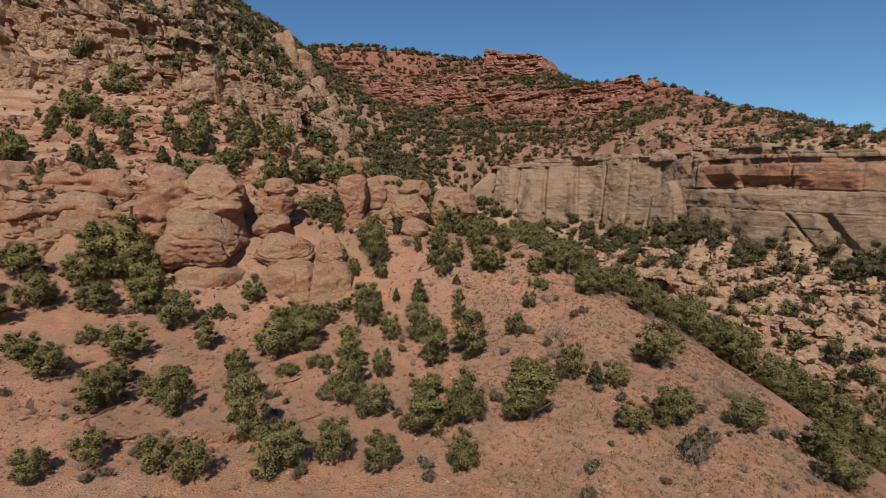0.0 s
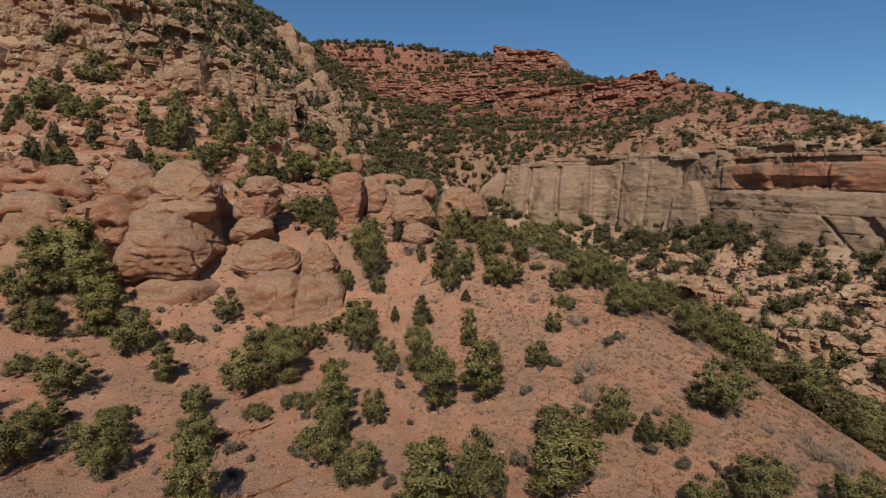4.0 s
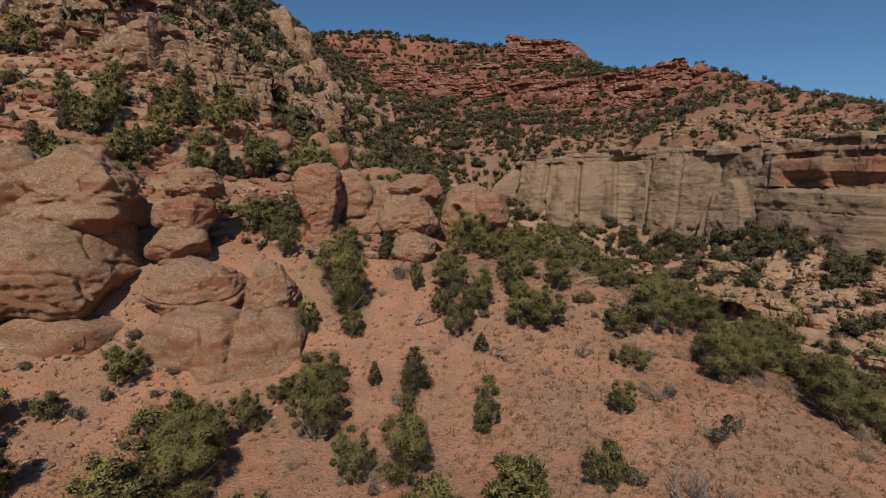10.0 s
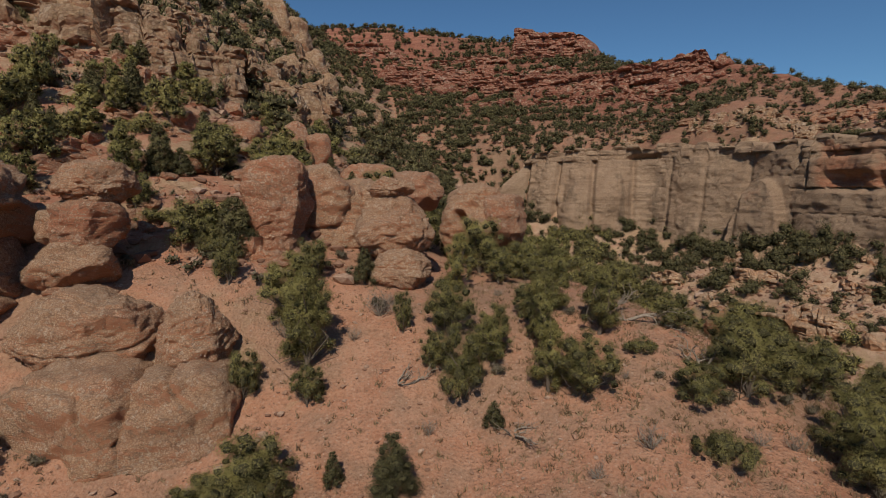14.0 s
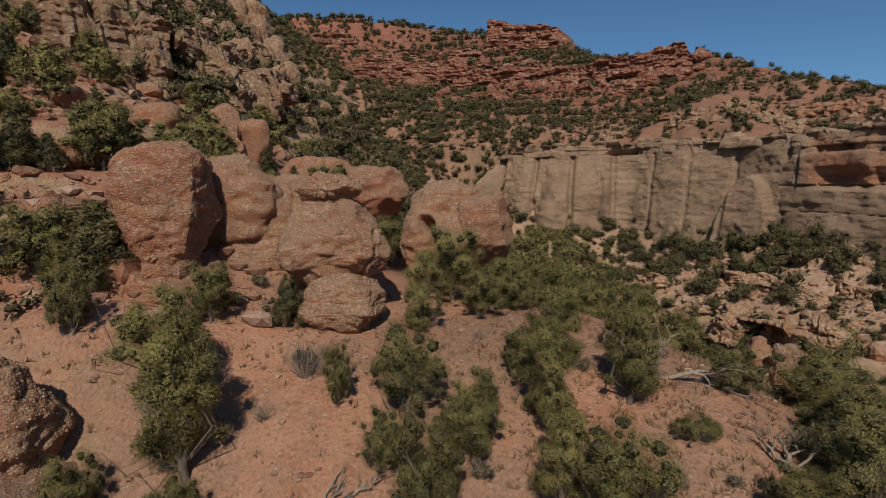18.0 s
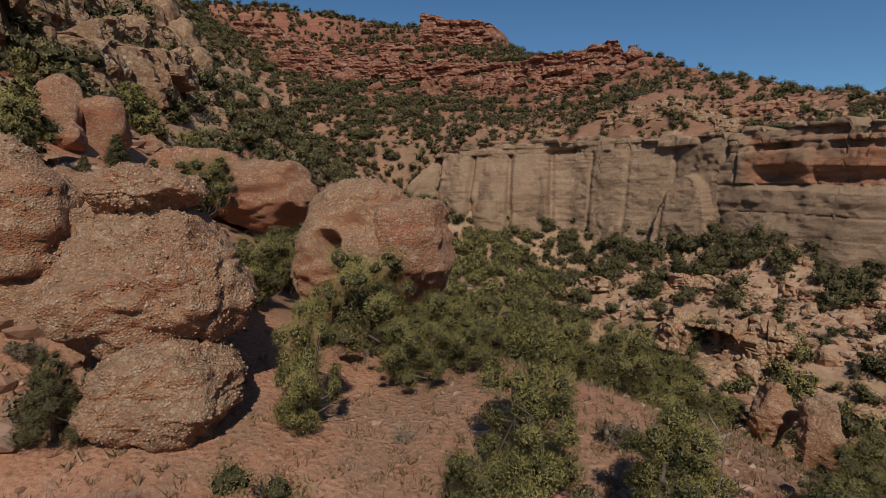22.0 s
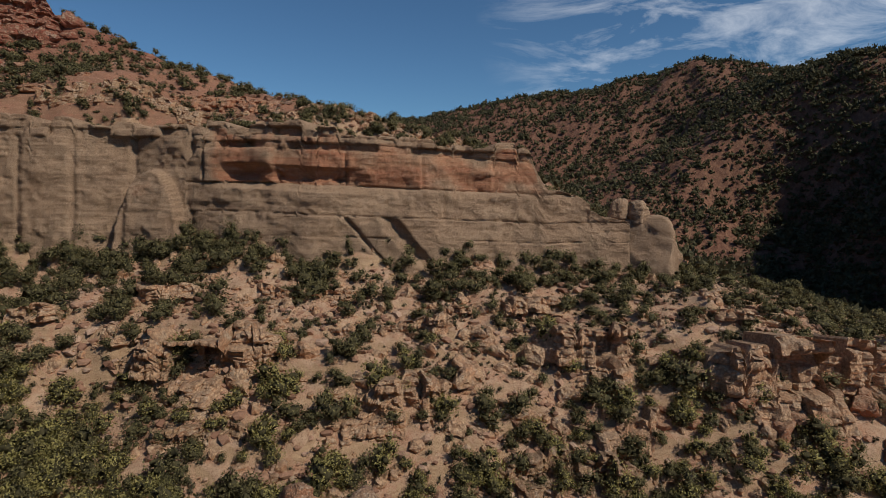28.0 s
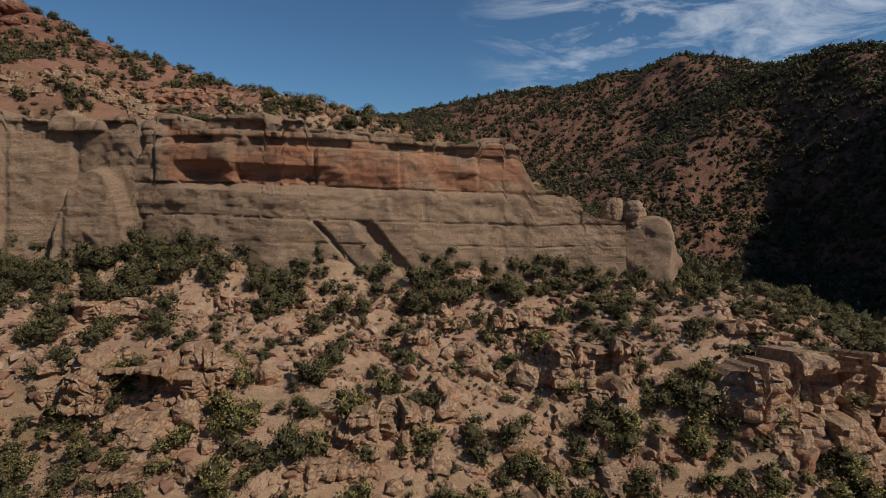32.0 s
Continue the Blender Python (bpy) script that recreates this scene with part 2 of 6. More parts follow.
def leaf_material(name, dark, light, dry):
    """Leaves: dark to light from spray to spray, and greener or drier from plant to plant; some light passes through."""
    m = Nodes(name, 0.7)
    tone = m.ramp(m.island(), (0.0, dark), (0.75, light), (1.0, dry))
    plant = m.random()
    tone = m.mix(m.ramp(plant, (0.0, 0.0), (0.45, 0.0), (1.0, 0.6)), tone, dry)
    tone = m.mix(m.ramp(plant, (0.0, 0.35), (0.35, 0.0)), tone, dark)
    tone = m.mix(m.ramp(m.noise(1.1, 3), (0.40, 0.0), (0.68, 0.7)), tone, dry)
    m.bsdf.inputs["Specular IOR Level"].default_value = 0.2
    mat = m.done(tone)
    thin = m.t.nodes.new("ShaderNodeBsdfTranslucent")
    m.link(tone, thin.inputs["Color"])
    both = m.t.nodes.new("ShaderNodeMixShader")
    both.inputs[0].default_value = 0.25
    m.link(m.bsdf.outputs[0], both.inputs[1])
    m.link(thin.outputs[0], both.inputs[2])
    m.link(both.outputs[0], m.t.nodes["Material Output"].inputs["Surface"])
    return mat


def wood_material(name, dark, light):
    m = Nodes(name, 0.9)
    g = m.noise(9, 6, 0.7, m.scaled(1, 1, 0.25))
    return m.done(m.mix(m.ramp(g, (0.3, 0), (0.7, 1)), dark, light), g, 0.6, 0.02)


def stone_material():
    m = Nodes("loose_stone", 0.93)
    tone = m.ramp(m.island(), (0.0, (0.20, 0.105, 0.07)), (0.6, (0.36, 0.21, 0.138)), (1.0, (0.48, 0.34, 0.25)))
    n = m.noise(5, 6, 0.7)
    return m.done(m.mix(m.ramp(n, (0.35, 0.6), (0.6, 0)), tone, (0.17, 0.09, 0.06)), n, 0.6, 0.05)


def pebble_material():
    m = Nodes("set_pebbles", 0.9)
    tone = m.ramp(m.island(), (0.0, (0.27, 0.160, 0.098)), (0.5, (0.38, 0.235, 0.148)), (0.92, (0.47, 0.32, 0.21)), (1.0, (0.56, 0.44, 0.33)))
    n = m.noise(14, 4, 0.7)
    return m.done(m.mix(m.ramp(n, (0.35, 0.5), (0.55, 0)), tone, (0.22, 0.12, 0.075)), n, 0.5, 0.02)


GROUND = ground_material()
PEBBLE = pebble_material()
PUDDING = conglomerate("conglomerate_warm", (0.47, 0.270, 0.155), (0.42, 0.258, 0.156), (0.45, 0.195, 0.104), 12.0, 0.09)
PUDDING_RED = conglomerate("conglomerate_red", (0.46, 0.215, 0.117), (0.41, 0.216, 0.128), (0.44, 0.172, 0.093), 10.0, 0.10)
WALL = wall_material()
CRAG = conglomerate("crag_tan", (0.44, 0.282, 0.158), (0.37, 0.248, 0.150), (0.38, 0.185, 0.105), 2.2, 0.2)
PALE_ROCK = conglomerate("pale_orange_rock", (0.63, 0.400, 0.240), (0.57, 0.385, 0.245), (0.58, 0.300, 0.165), 2.0, 0.2)
RED_ROCK = conglomerate("ledge_red", (0.33, 0.100, 0.061), (0.25, 0.080, 0.055), (0.38, 0.148, 0.092), 1.6, 0.3)
JUNIPER = leaf_material("juniper_leaf", (0.120, 0.112, 0.042), (0.285, 0.255, 0.092), (0.40, 0.345, 0.128))
# the pines' own green; far junipers wear it as a shaded juniper leaf
PINYON_AND_FAR_SHADE = leaf_material("pinyon_and_far_shade", (0.075, 0.070, 0.032), (0.150, 0.136, 0.062), (0.22, 0.190, 0.086))
# dark fir green, with the far hillside's shade put into the colour
FIR_SHADED = leaf_material("fir_needle_shaded", (0.050, 0.050, 0.026), (0.085, 0.080, 0.040), (0.13, 0.115, 0.055))
SCRUB = leaf_material("scrub_leaf", (0.095, 0.080, 0.052), (0.18, 0.150, 0.095), (0.25, 0.205, 0.135))
GRASS = leaf_material("dry_grass", (0.14, 0.085, 0.046), (0.25, 0.168, 0.095), (0.37, 0.265, 0.158))
# brown of inner twigs, with the crown's inner shade in its colour
INNER_SHADE = wood_material("inner_twigs_and_shade", (0.036, 0.032, 0.016), (0.080, 0.070, 0.032))
BARK = wood_material("juniper_bark", (0.075, 0.052, 0.038), (0.19, 0.15, 0.115))
DEADWOOD = wood_material("dead_wood", (0.18, 0.135, 0.100), (0.36, 0.30, 0.235))
STONE = stone_material()

# ---- shapes from noise ----
PERM = np.random.RandomState(7).permutation(512)


def hash3(i, j, k):
    return PERM[(PERM[(PERM[i & 511] + j) & 511] + k) & 511] / 511.0


def lattice(x, y, z=0.0, seed=0):
    """Smooth value noise, -1 to 1, on arrays."""
    x, y, z = np.broadcast_arrays(np.asarray(x, float) + 31.7 * seed, np.asarray(y, float) + 17.3 * seed, np.asarray(z, float) + 5.1 * seed)
    i, j, k = (np.floor(v).astype(int) for v in (x, y, z))
    u, v, w = x - i, y - j, z - k
    u, v, w = (a * a * (3 - 2 * a) for a in (u, v, w))
    out = 0
    for a in (0, 1):
        for b in (0, 1):
            for c in (0, 1):
                out = out + hash3(i + a, j + b, k + c) * (u if a else 1 - u) * (v if b else 1 - v) * (w if c else 1 - w)
    return out * 2 - 1


def fractal(x, y, z=0.0, octaves=4, seed=0, gain=0.5):
    total, size, amp = 0, 1.0, 1.0
    for n in range(octaves):
        total = total + amp * lattice(np.asarray(x) * size, np.asarray(y) * size, np.asarray(z) * size, seed + n)
        size, amp = size * 2.03, amp * gain
    return total


def mesh_from(name, verts, faces, material, smooth=True, normals=None, **attributes):
    """A mesh from arrays; attributes: one number for each vertex."""
    me = bpy.data.meshes.new(name)
    verts, faces = np.asarray(verts, np.float32), np.asarray(faces, np.int32)
    n, k = faces.shape
    me.vertices.add(len(verts))
    me.vertices.foreach_set("co", verts.ravel())
    me.loops.add(n * k)
    me.loops.foreach_set("vertex_index", faces.ravel())
    me.polygons.add(n)
    me.polygons.foreach_set("loop_start", np.arange(0, n * k, k, dtype=np.int32))
    me.polygons.foreach_set("loop_total", np.full(n, k, np.int32))
    me.polygons.foreach_set("use_smooth", np.full(n, smooth))
    for key, values in attributes.items():
        me.attributes.new(key, "FLOAT", "POINT").data.foreach_set("value", np.asarray(values, np.float32).ravel())
    me.update(calc_edges=True)
    me.materials.append(material)
    if normals is not None:
        me.attributes.new("custom_normal", "FLOAT_VECTOR", "POINT").data.foreach_set("vector", np.asarray(normals, np.float32).ravel())
    return me


def sheet_faces(nx, ny):
    a = (np.arange(ny - 1)[:, None] * nx + np.arange(nx - 1)[None]).ravel()
    return np.stack([a, a + 1, a + nx + 1, a + nx], 1)


def ball(sub):
    bm = bmesh.new()
    bmesh.ops.create_icosphere(bm, subdivisions=sub, radius=1)
    v = np.array([q.co[:] for q in bm.verts])
    f = np.array([[q.index for q in p.verts] for p in bm.faces])
    bm.free()
    return v, f


BALLS = {n: ball(n) for n in (1, 2, 3, 4, 5, 6)}


# ---- the lie of the land: lines of set height, as on a contour map; far skylines fit the camera's view ----
LAND = {
    "wash": ((-15, 250, 40), (0, 205, 20), (18, 172, 2), (31, 145, -14), (43, 125, -21), (57, 98, -26), (71, 68, -30), (83, 40, -33), (95, 0, -36), (100, -60, -38)),
    "bench": ((54, 147, -15), (66, 131, -7), (80, 101, -12), (92, 77, -17.5), (93, 70, -18.6), (104, 57, -13), (114, 46, -13)),
    "upper_bench": ((58, 150, -5), (60, 165, 1), (72, 139, -1), (88, 111, -4.7), (104, 86, -4), (117, 66, 0), (120, 49, -6), (132, 28, -10)),
    "wall_foot": ((16, 229, 19), (40, 213, 14), (62, 204.5, 10), (78, 181, 8), (88, 159, 10), (94, 139, 6), (106, 123.5, 5), (120.5, 107.5, 4.8), (131, 93.5, 3), (138, 82, 2), (145, 66, -1), (150, 50, -5)),
    "wall_rim": ((20, 236, 36), (43, 219, 35), (67, 210, 34.5), (84, 186, 32.5), (94, 163, 30.5), (100, 144, 31.0), (111, 129, 30.5), (126, 114, 26), (140, 102, 14), (150, 86, 5)),
    "ridge": ((101, 252, 67), (112, 180, 45), (122, 152, 37), (133, 140, 34), (146, 124, 29), (156, 108, 21), (168, 85, 6), (190, 70, -6)),
    "behind_ridge": ((170, 260, 55), (180, 180, 28), (195, 130, 14)),
    "talus": ((-5, 265, 50), (20, 255, 48), (50, 245, 46), (85, 235, 50)),
    "red_foot": ((-35, 325, 74), (20, 318, 71), (60, 285, 67), (100, 241, 63)),
    "red_top": ((-37, 333, 84), (22, 326, 81), (66, 292, 77), (104, 249, 73)),
    "butte_foot": ((-70, 352, 106), (0, 347, 98), (50, 330, 92), (74, 303, 80)),
    "skyline": ((-90, 362, 120), (-37, 356, 115), (10, 352, 106), (58, 337, 104), (75, 322, 90), (120, 300, 74)),
    "back": ((-60, 460, 100), (80, 440, 80), (200, 420, 50)),
    "crest": ((52, -10, -16), (40, 8, -8), (36, 20, -4.2), (32.5, 29, -1.6), (32, 36, 0.0), (26, 44, 3.8), (19, 52, 7.2), (14, 60, 11.0), (10, 68, 12.3), (9, 76, 11), (12, 86, 6)),
    "flank": ((62, 10, -24), (50, 30, -15), (40, 48, -6), (28, 66, 4.0), (24, 76, 5), (22, 92, -3), (22, 115, -9), (16, 140, -4)),
    "slope": ((0, 10, -0.5), (18, 20, 0.4), (0, 30, 1.6), (8, 43, 4.0), (-3, 50, 5.0), (3, 54, 7.0), (0, 60, 11.0), (-4, 63, 12.8), (2, 68, 13.0), (1, 80, 12)),
    "west_slope": ((-60, 5, -1), (-32, 18, -1), (-30, 33, 1.4), (-20, 32, 0.6), (-20, 41, 1.6), (-45, 38, 5.5), (-60, 42, 9)),
    "ledge_foot": ((-70, 48, 13), (-46, 48, 10), (-32, 49.5, 5.6), (-22, 51, 4.9), (-13, 52.5, 5.0), (-8, 56, 7.4), (-10, 61, 11.8)),
    "ledge_rim": ((-72, 58, 21), (-50, 60, 20), (-36, 61, 18), (-24, 62, 15.5), (-14, 62, 14), (-10, 66, 15.2)),
    "red_slope": ((-70, 75, 30), (-44, 79, 30), (-34, 78, 27), (-21, 82, 23.5), (-10, 88, 20), (-6, 110, 19), (-8, 150, 23), (-14, 190, 32)),
    "crag_foot": ((-85, 95, 44), (-60, 95, 41), (-40, 99, 38), (-28, 112, 32), (-26, 150, 34), (-32, 190, 40), (-27, 215, 41), (-24, 245, 46)),
    "crag_top": ((-110, 102, 64), (-84, 108, 60), (-66, 124, 57), (-58, 150, 60), (-58, 180, 66), (-62, 214, 77), (-62, 242, 74)),
    "west_sky": ((-150, 115, 105), (-120, 150, 100), (-95, 195, 100), (-92, 245, 108), (-84, 300, 112)),
    "behind": ((0, -40, -8), (-60, -40, -4), (60, -60, -30), (0, -120, -14), (-140, 0, 10), (-140, 60, 45)),
    "far_hill_foot": ((190, 20, -24), (230, 100, -8), (225, 180, 8), (260, 40, -12), (320, 52, 0)),
    "far_ridge": ((330, 420, 60), (379, 298, 73), (408, 268, 76), (423, 248, 91), (445, 205, 90), (456, 167, 97), (468, 131, 102), (469, 117, 111), (471, 101, 115), (467, 86, 110), (457, 62, 98), (446, 32, 90)),
    "near_ridge": ((417, 62, 87), (402, 50, 90), (380, 27, 86), (364, 13, 84), (350, 0, 70), (348, -30, 72), (340, -60, 85)),
    "far_spur": ((387, 52, 80), (357, 72, 57), (326, 89, 36), (299, 107, 19), (274, 118, 5)),
    "far_valley": ((440, 96, 78), (414, 114, 54), (381, 134, 34), (346, 153, 20)),
    "far_shade": ((300, 30, 4), (345, 38, 42), (330, -14, 70), (280, -18, 62), (250, -16, 58), (240, 16, -2), (215, 0, 10)),
    # unseen hills, with far_shade's high points, added to shade the far hillside
    "unseen_shadow_hills": ((225, -60, 100), (170, -90, 60), (300, -140, 135), (372, -60, 98)),
    "rest": ((-400, -400, 20), (0, -500, 10), (400, -500, 60), (-500, 0, 90), (-500, 500, 130), (0, 800, 90), (600, 600, 70), (900, 100, 90), (800, -400, 90), (2600, 0, 60), (-2600, 0, 60), (0, 2600, 60), (0, -2600, 40)),
}


def along(line, step):
    line = np.array(line, float)
    out = [line[:1]]
    for a, b in zip(line, line[1:]):
        n = max(1, int(np.linalg.norm((b - a)[:2]) / step))
        out.append(a + (b - a) * (np.arange(1, n + 1) / n)[:, None])
    return np.concatenate(out)


SINGLES = ("slope", "west_slope", "rest", "behind", "back", "behind_ridge", "far_shade", "unseen_shadow_hills", "far_hill_foot", "far_valley")
KNOTS = np.concatenate([np.array(v, float) if k in SINGLES else along(v, 14 if max(abs(p[0]) for p in v) < 200 else 40) for k, v in LAND.items()])
_d = np.linalg.norm(KNOTS[:, None, :2] - KNOTS[None, :, :2], axis=2)
_n = len(KNOTS)
_a = np.zeros((_n + 1, _n + 1))
_a[:_n, :_n] = -_d - 0.4 * np.eye(_n)
_a[_n, :_n] = _a[:_n, _n] = 1
WEIGHTS = np.linalg.solve(_a, np.r_[KNOTS[:, 2], 0])


def lie(x, y):
    """The smooth height of the land."""
    x, y = np.asarray(x, float), np.asarray(y, float)
    shape, x, y = x.shape, x.ravel(), y.ravel()
    out = np.empty(len(x))
    for s in range(0, len(x), 20000):
        d = np.hypot(x[s : s + 20000, None] - KNOTS[None, :, 0], y[s : s + 20000, None] - KNOTS[None, :, 1])
        out[s : s + 20000] = -d @ WEIGHTS[:_n] + WEIGHTS[_n]
    return out.reshape(shape)


def ease(v, lo, hi):
    t = np.clip((np.asarray(v, float) - lo) / (hi - lo), 0, 1)
    return t * t * (3 - 2 * t)


def region(x, y):
    """How craggy, pale, ruddy and wooded the land is at a place, each 0 to 1."""
    x, y = np.asarray(x, float), np.asarray(y, float)
    n = 10 * fractal(x / 30, y / 30, octaves=3, seed=3)
    crag = ease(-x + n - 22, 0, 12) * ease(y + n, 96, 108) * ease(y, 270, 245)
    east = ease(x + 0.55 * y + 0.5 * n, 108, 122) * ease(y, 250, 215) * ease(x, 200, 170)
    far_red = ease(y + 0.35 * x + n, 245, 285) * ease(x, 220, 150)
    hills = ease(x, 165, 200)
    ledges = ease(-x - y * 0.0 + n * 0.4, 6, 14) * ease(y + n * 0.3, 62, 68) * (1 - crag)
    return crag, east, far_red, hills, ledges


def below_wall(x, y):
    x, y = np.asarray(x, float), np.asarray(y, float)
    return (x * 0.83 + y * 0.55 < 174) * (y + 0.45 * x < 231) * 1.0


def land(x, y):
    """The height of the ground, with its ledges and roughness."""
    z = lie(x, y)
    crag, east, far_red, hills, ledges = region(x, y)
    far = 1 + np.hypot(x, np.asarray(y) - 40) / 120
    z = z + 0.35 * fractal(x / 7.0, y / 7.0, octaves=4, seed=11) + 0.05 * fractal(x / 0.9, y / 0.9, octaves=2, seed=13)
    z = z + (crag * 2.6 + far_red * 2.0 + east * 1.3 + hills * 4 + ledges * 0.7) * fractal(x / 16.0, y / 16.0, octaves=4, seed=21, gain=0.55)

    def steps(z, rise, sharp, seed, wave):
        """Level beds: flats and risers in place of an even slope."""
        q = (z + wave * fractal(x / 22.0, y / 22.0, octaves=3, seed=seed)) / rise
        f = q - np.floor(q)
        return (np.clip((f - 0.5) * sharp + 0.5, 0, 1) - f) * rise

    z = z + crag * 0.8 * steps(z, 5.5, 3.5, 31, 4.5)
    z = z + far_red * 0.85 * steps(z, 5.0, 3.5, 33, 2.0)
    z = z + east * 0.45 * steps(z, 3.4, 3.0, 34, 6.0) + ledges * 0.6 * steps(z, 2.1, 3.5, 35, 1.2)
    return z


def spread(*stretches):
    """Grid lines: (from, to, spacing), one stretch after another."""
    return np.concatenate([np.arange(a, b - s * 0.5, s) for a, b, s in stretches] + [[stretches[-1][1]]])


GX = spread((-2600, -600, 200), (-600, -160, 22), (-160, -70, 1.5), (-70, -40, 0.8), (-40, 35, 0.5), (35, 150, 0.9), (150, 250, 2.5), (250, 620, 5), (620, 2600, 180))
GY = spread((-2600, -200, 240), (-200, 0, 10), (0, 14, 2), (14, 75, 0.5), (75, 130, 0.8), (130, 260, 1.0), (260, 380, 1.5), (380, 700, 20), (700, 2600, 190))
gx, gy = np.meshgrid(GX, GY)
gz = land(gx, gy)
crag, east, far_red, hills, ledges = region(gx, gy)
pale = np.clip(crag + east * (-0.1 + 0.9 * below_wall(gx, gy)), -0.3, 1)
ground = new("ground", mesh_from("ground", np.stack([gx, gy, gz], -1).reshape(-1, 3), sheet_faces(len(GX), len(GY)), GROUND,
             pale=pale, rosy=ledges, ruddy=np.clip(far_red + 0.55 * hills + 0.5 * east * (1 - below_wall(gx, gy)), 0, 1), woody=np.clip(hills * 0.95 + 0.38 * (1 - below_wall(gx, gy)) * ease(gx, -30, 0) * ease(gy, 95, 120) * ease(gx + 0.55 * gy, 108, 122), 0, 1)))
tagged(ground, "red desert soil, bleached slopes and rocky canyon ground", "ground", kind="structure")


def floor_at(x, y):
    """The height of the ground sheet as built, between its grid lines."""
    x, y = np.atleast_1d(np.asarray(x, float)), np.atleast_1d(np.asarray(y, float))
    i, j = np.clip(np.searchsorted(GX, x) - 1, 0, len(GX) - 2), np.clip(np.searchsorted(GY, y) - 1, 0, len(GY) - 2)
    u, v = (x - GX[i]) / (GX[i + 1] - GX[i]), (y - GY[j]) / (GY[j + 1] - GY[j])
    return (gz[j, i] * (1 - u) + gz[j, i + 1] * u) * (1 - v) + (gz[j + 1, i] * (1 - u) + gz[j + 1, i + 1] * u) * v

# ---- the long cliff across the wash ----
def smooth_line(points, step):
    """A rounded plan line through the points: places and outward normals (to the right of its way)."""
    p = along(points, step)
    for _ in range(10):
        p[1:-1] = 0.5 * p[1:-1] + 0.25 * (p[:-2] + p[2:])
    d = np.gradient(p[:, :2], axis=0)
    d /= np.linalg.norm(d, axis=1)[:, None]
    return p, np.stack([d[:, 1], -d[:, 0]], 1)


def cliff(name, plan, low, high, profile, material, step, rise, label, back=14.0, drop=0.5, smooth=True):
    """A wall of rock along a plan line. profile(s, v, z): how far the face stands out, and how fresh the rock is."""
    p, out = smooth_line(plan, step)
    s = np.r_[0, np.cumsum(np.linalg.norm(np.diff(p[:, :2], axis=0), axis=1))]
    rows = int(max(high(s) - low(s)) / rise)
    v = np.linspace(0, 1, rows)
    S, V = np.meshgrid(s, v)
    Z = low(S) + (high(S) - low(S)) * V
    push, fresh = profile(S, V, Z)
    X, Y = p[None, :, 0] + out[None, :, 0] * push, p[None, :, 1] + out[None, :, 1] * push
    X = np.concatenate([X, X[-1:] - out[None, :, 0] * back])
    Y = np.concatenate([Y, Y[-1:] - out[None, :, 1] * back])
    Z = np.concatenate([Z, Z[-1:] - drop])
    fresh = np.concatenate([fresh, fresh[-1:]])
    me = mesh_from(name, np.stack([X, Y, Z], -1).reshape(-1, 3), sheet_faces(len(s), rows + 1), material, smooth=smooth, fresh=fresh)
    return tagged(new(name, me), label, "cliff", kind="structure")


def bump(v, mid, half):
    return np.clip(1 - np.abs(v - mid) / half, 0, 1)


def joints(S, width, seed, gap=0.55):
    """Upright joints: an uneven set-back for each block between them, and a groove at each joint."""
    q = S / width + 0.35 * lattice(S / width * 0.7, 0.0, seed=seed)
    k = np.floor(q).astype(int)
    f = q - k
    return hash3(k, k * 0 + seed, k * 0 + 3) * 2 - 1, np.clip(1 - np.minimum(f, 1 - f) * width / gap, 0, 1)


def wall_top(s):
    rim = 35.0 - 1.8 * ease(s, 55, 112) - 4.2 * ease(s, 116, 160) + 0.5 * fractal(s / 9.0, 0.0, octaves=3, seed=50)
    off, crack = joints(s, 4.2, 55)
    rim = rim + 0.9 * off - 0.7 * crack
    return rim - 14 * ease(s, 15, 0) - 9.0 * ease(s, 170, 175.5) - 7.0 * ease(s, 176, 193)


BEDS = np.array((15.2, 21.4, 28.6, 30.0, 31.2, 33.0, 34.5, 40.0))          # where one bed gives way to the next
BED_WIDE = np.array((30.0, 55.0, 16.0, 7.0, 5.0, 6.0, 5.0, 5.0, 5.0))      # how far apart its joints stand
BED_OUT = np.array((0.0, 0.0, 0.4, -0.7, 0.5, -0.6, 0.2, -0.4, 0.0))      # how far it stands out


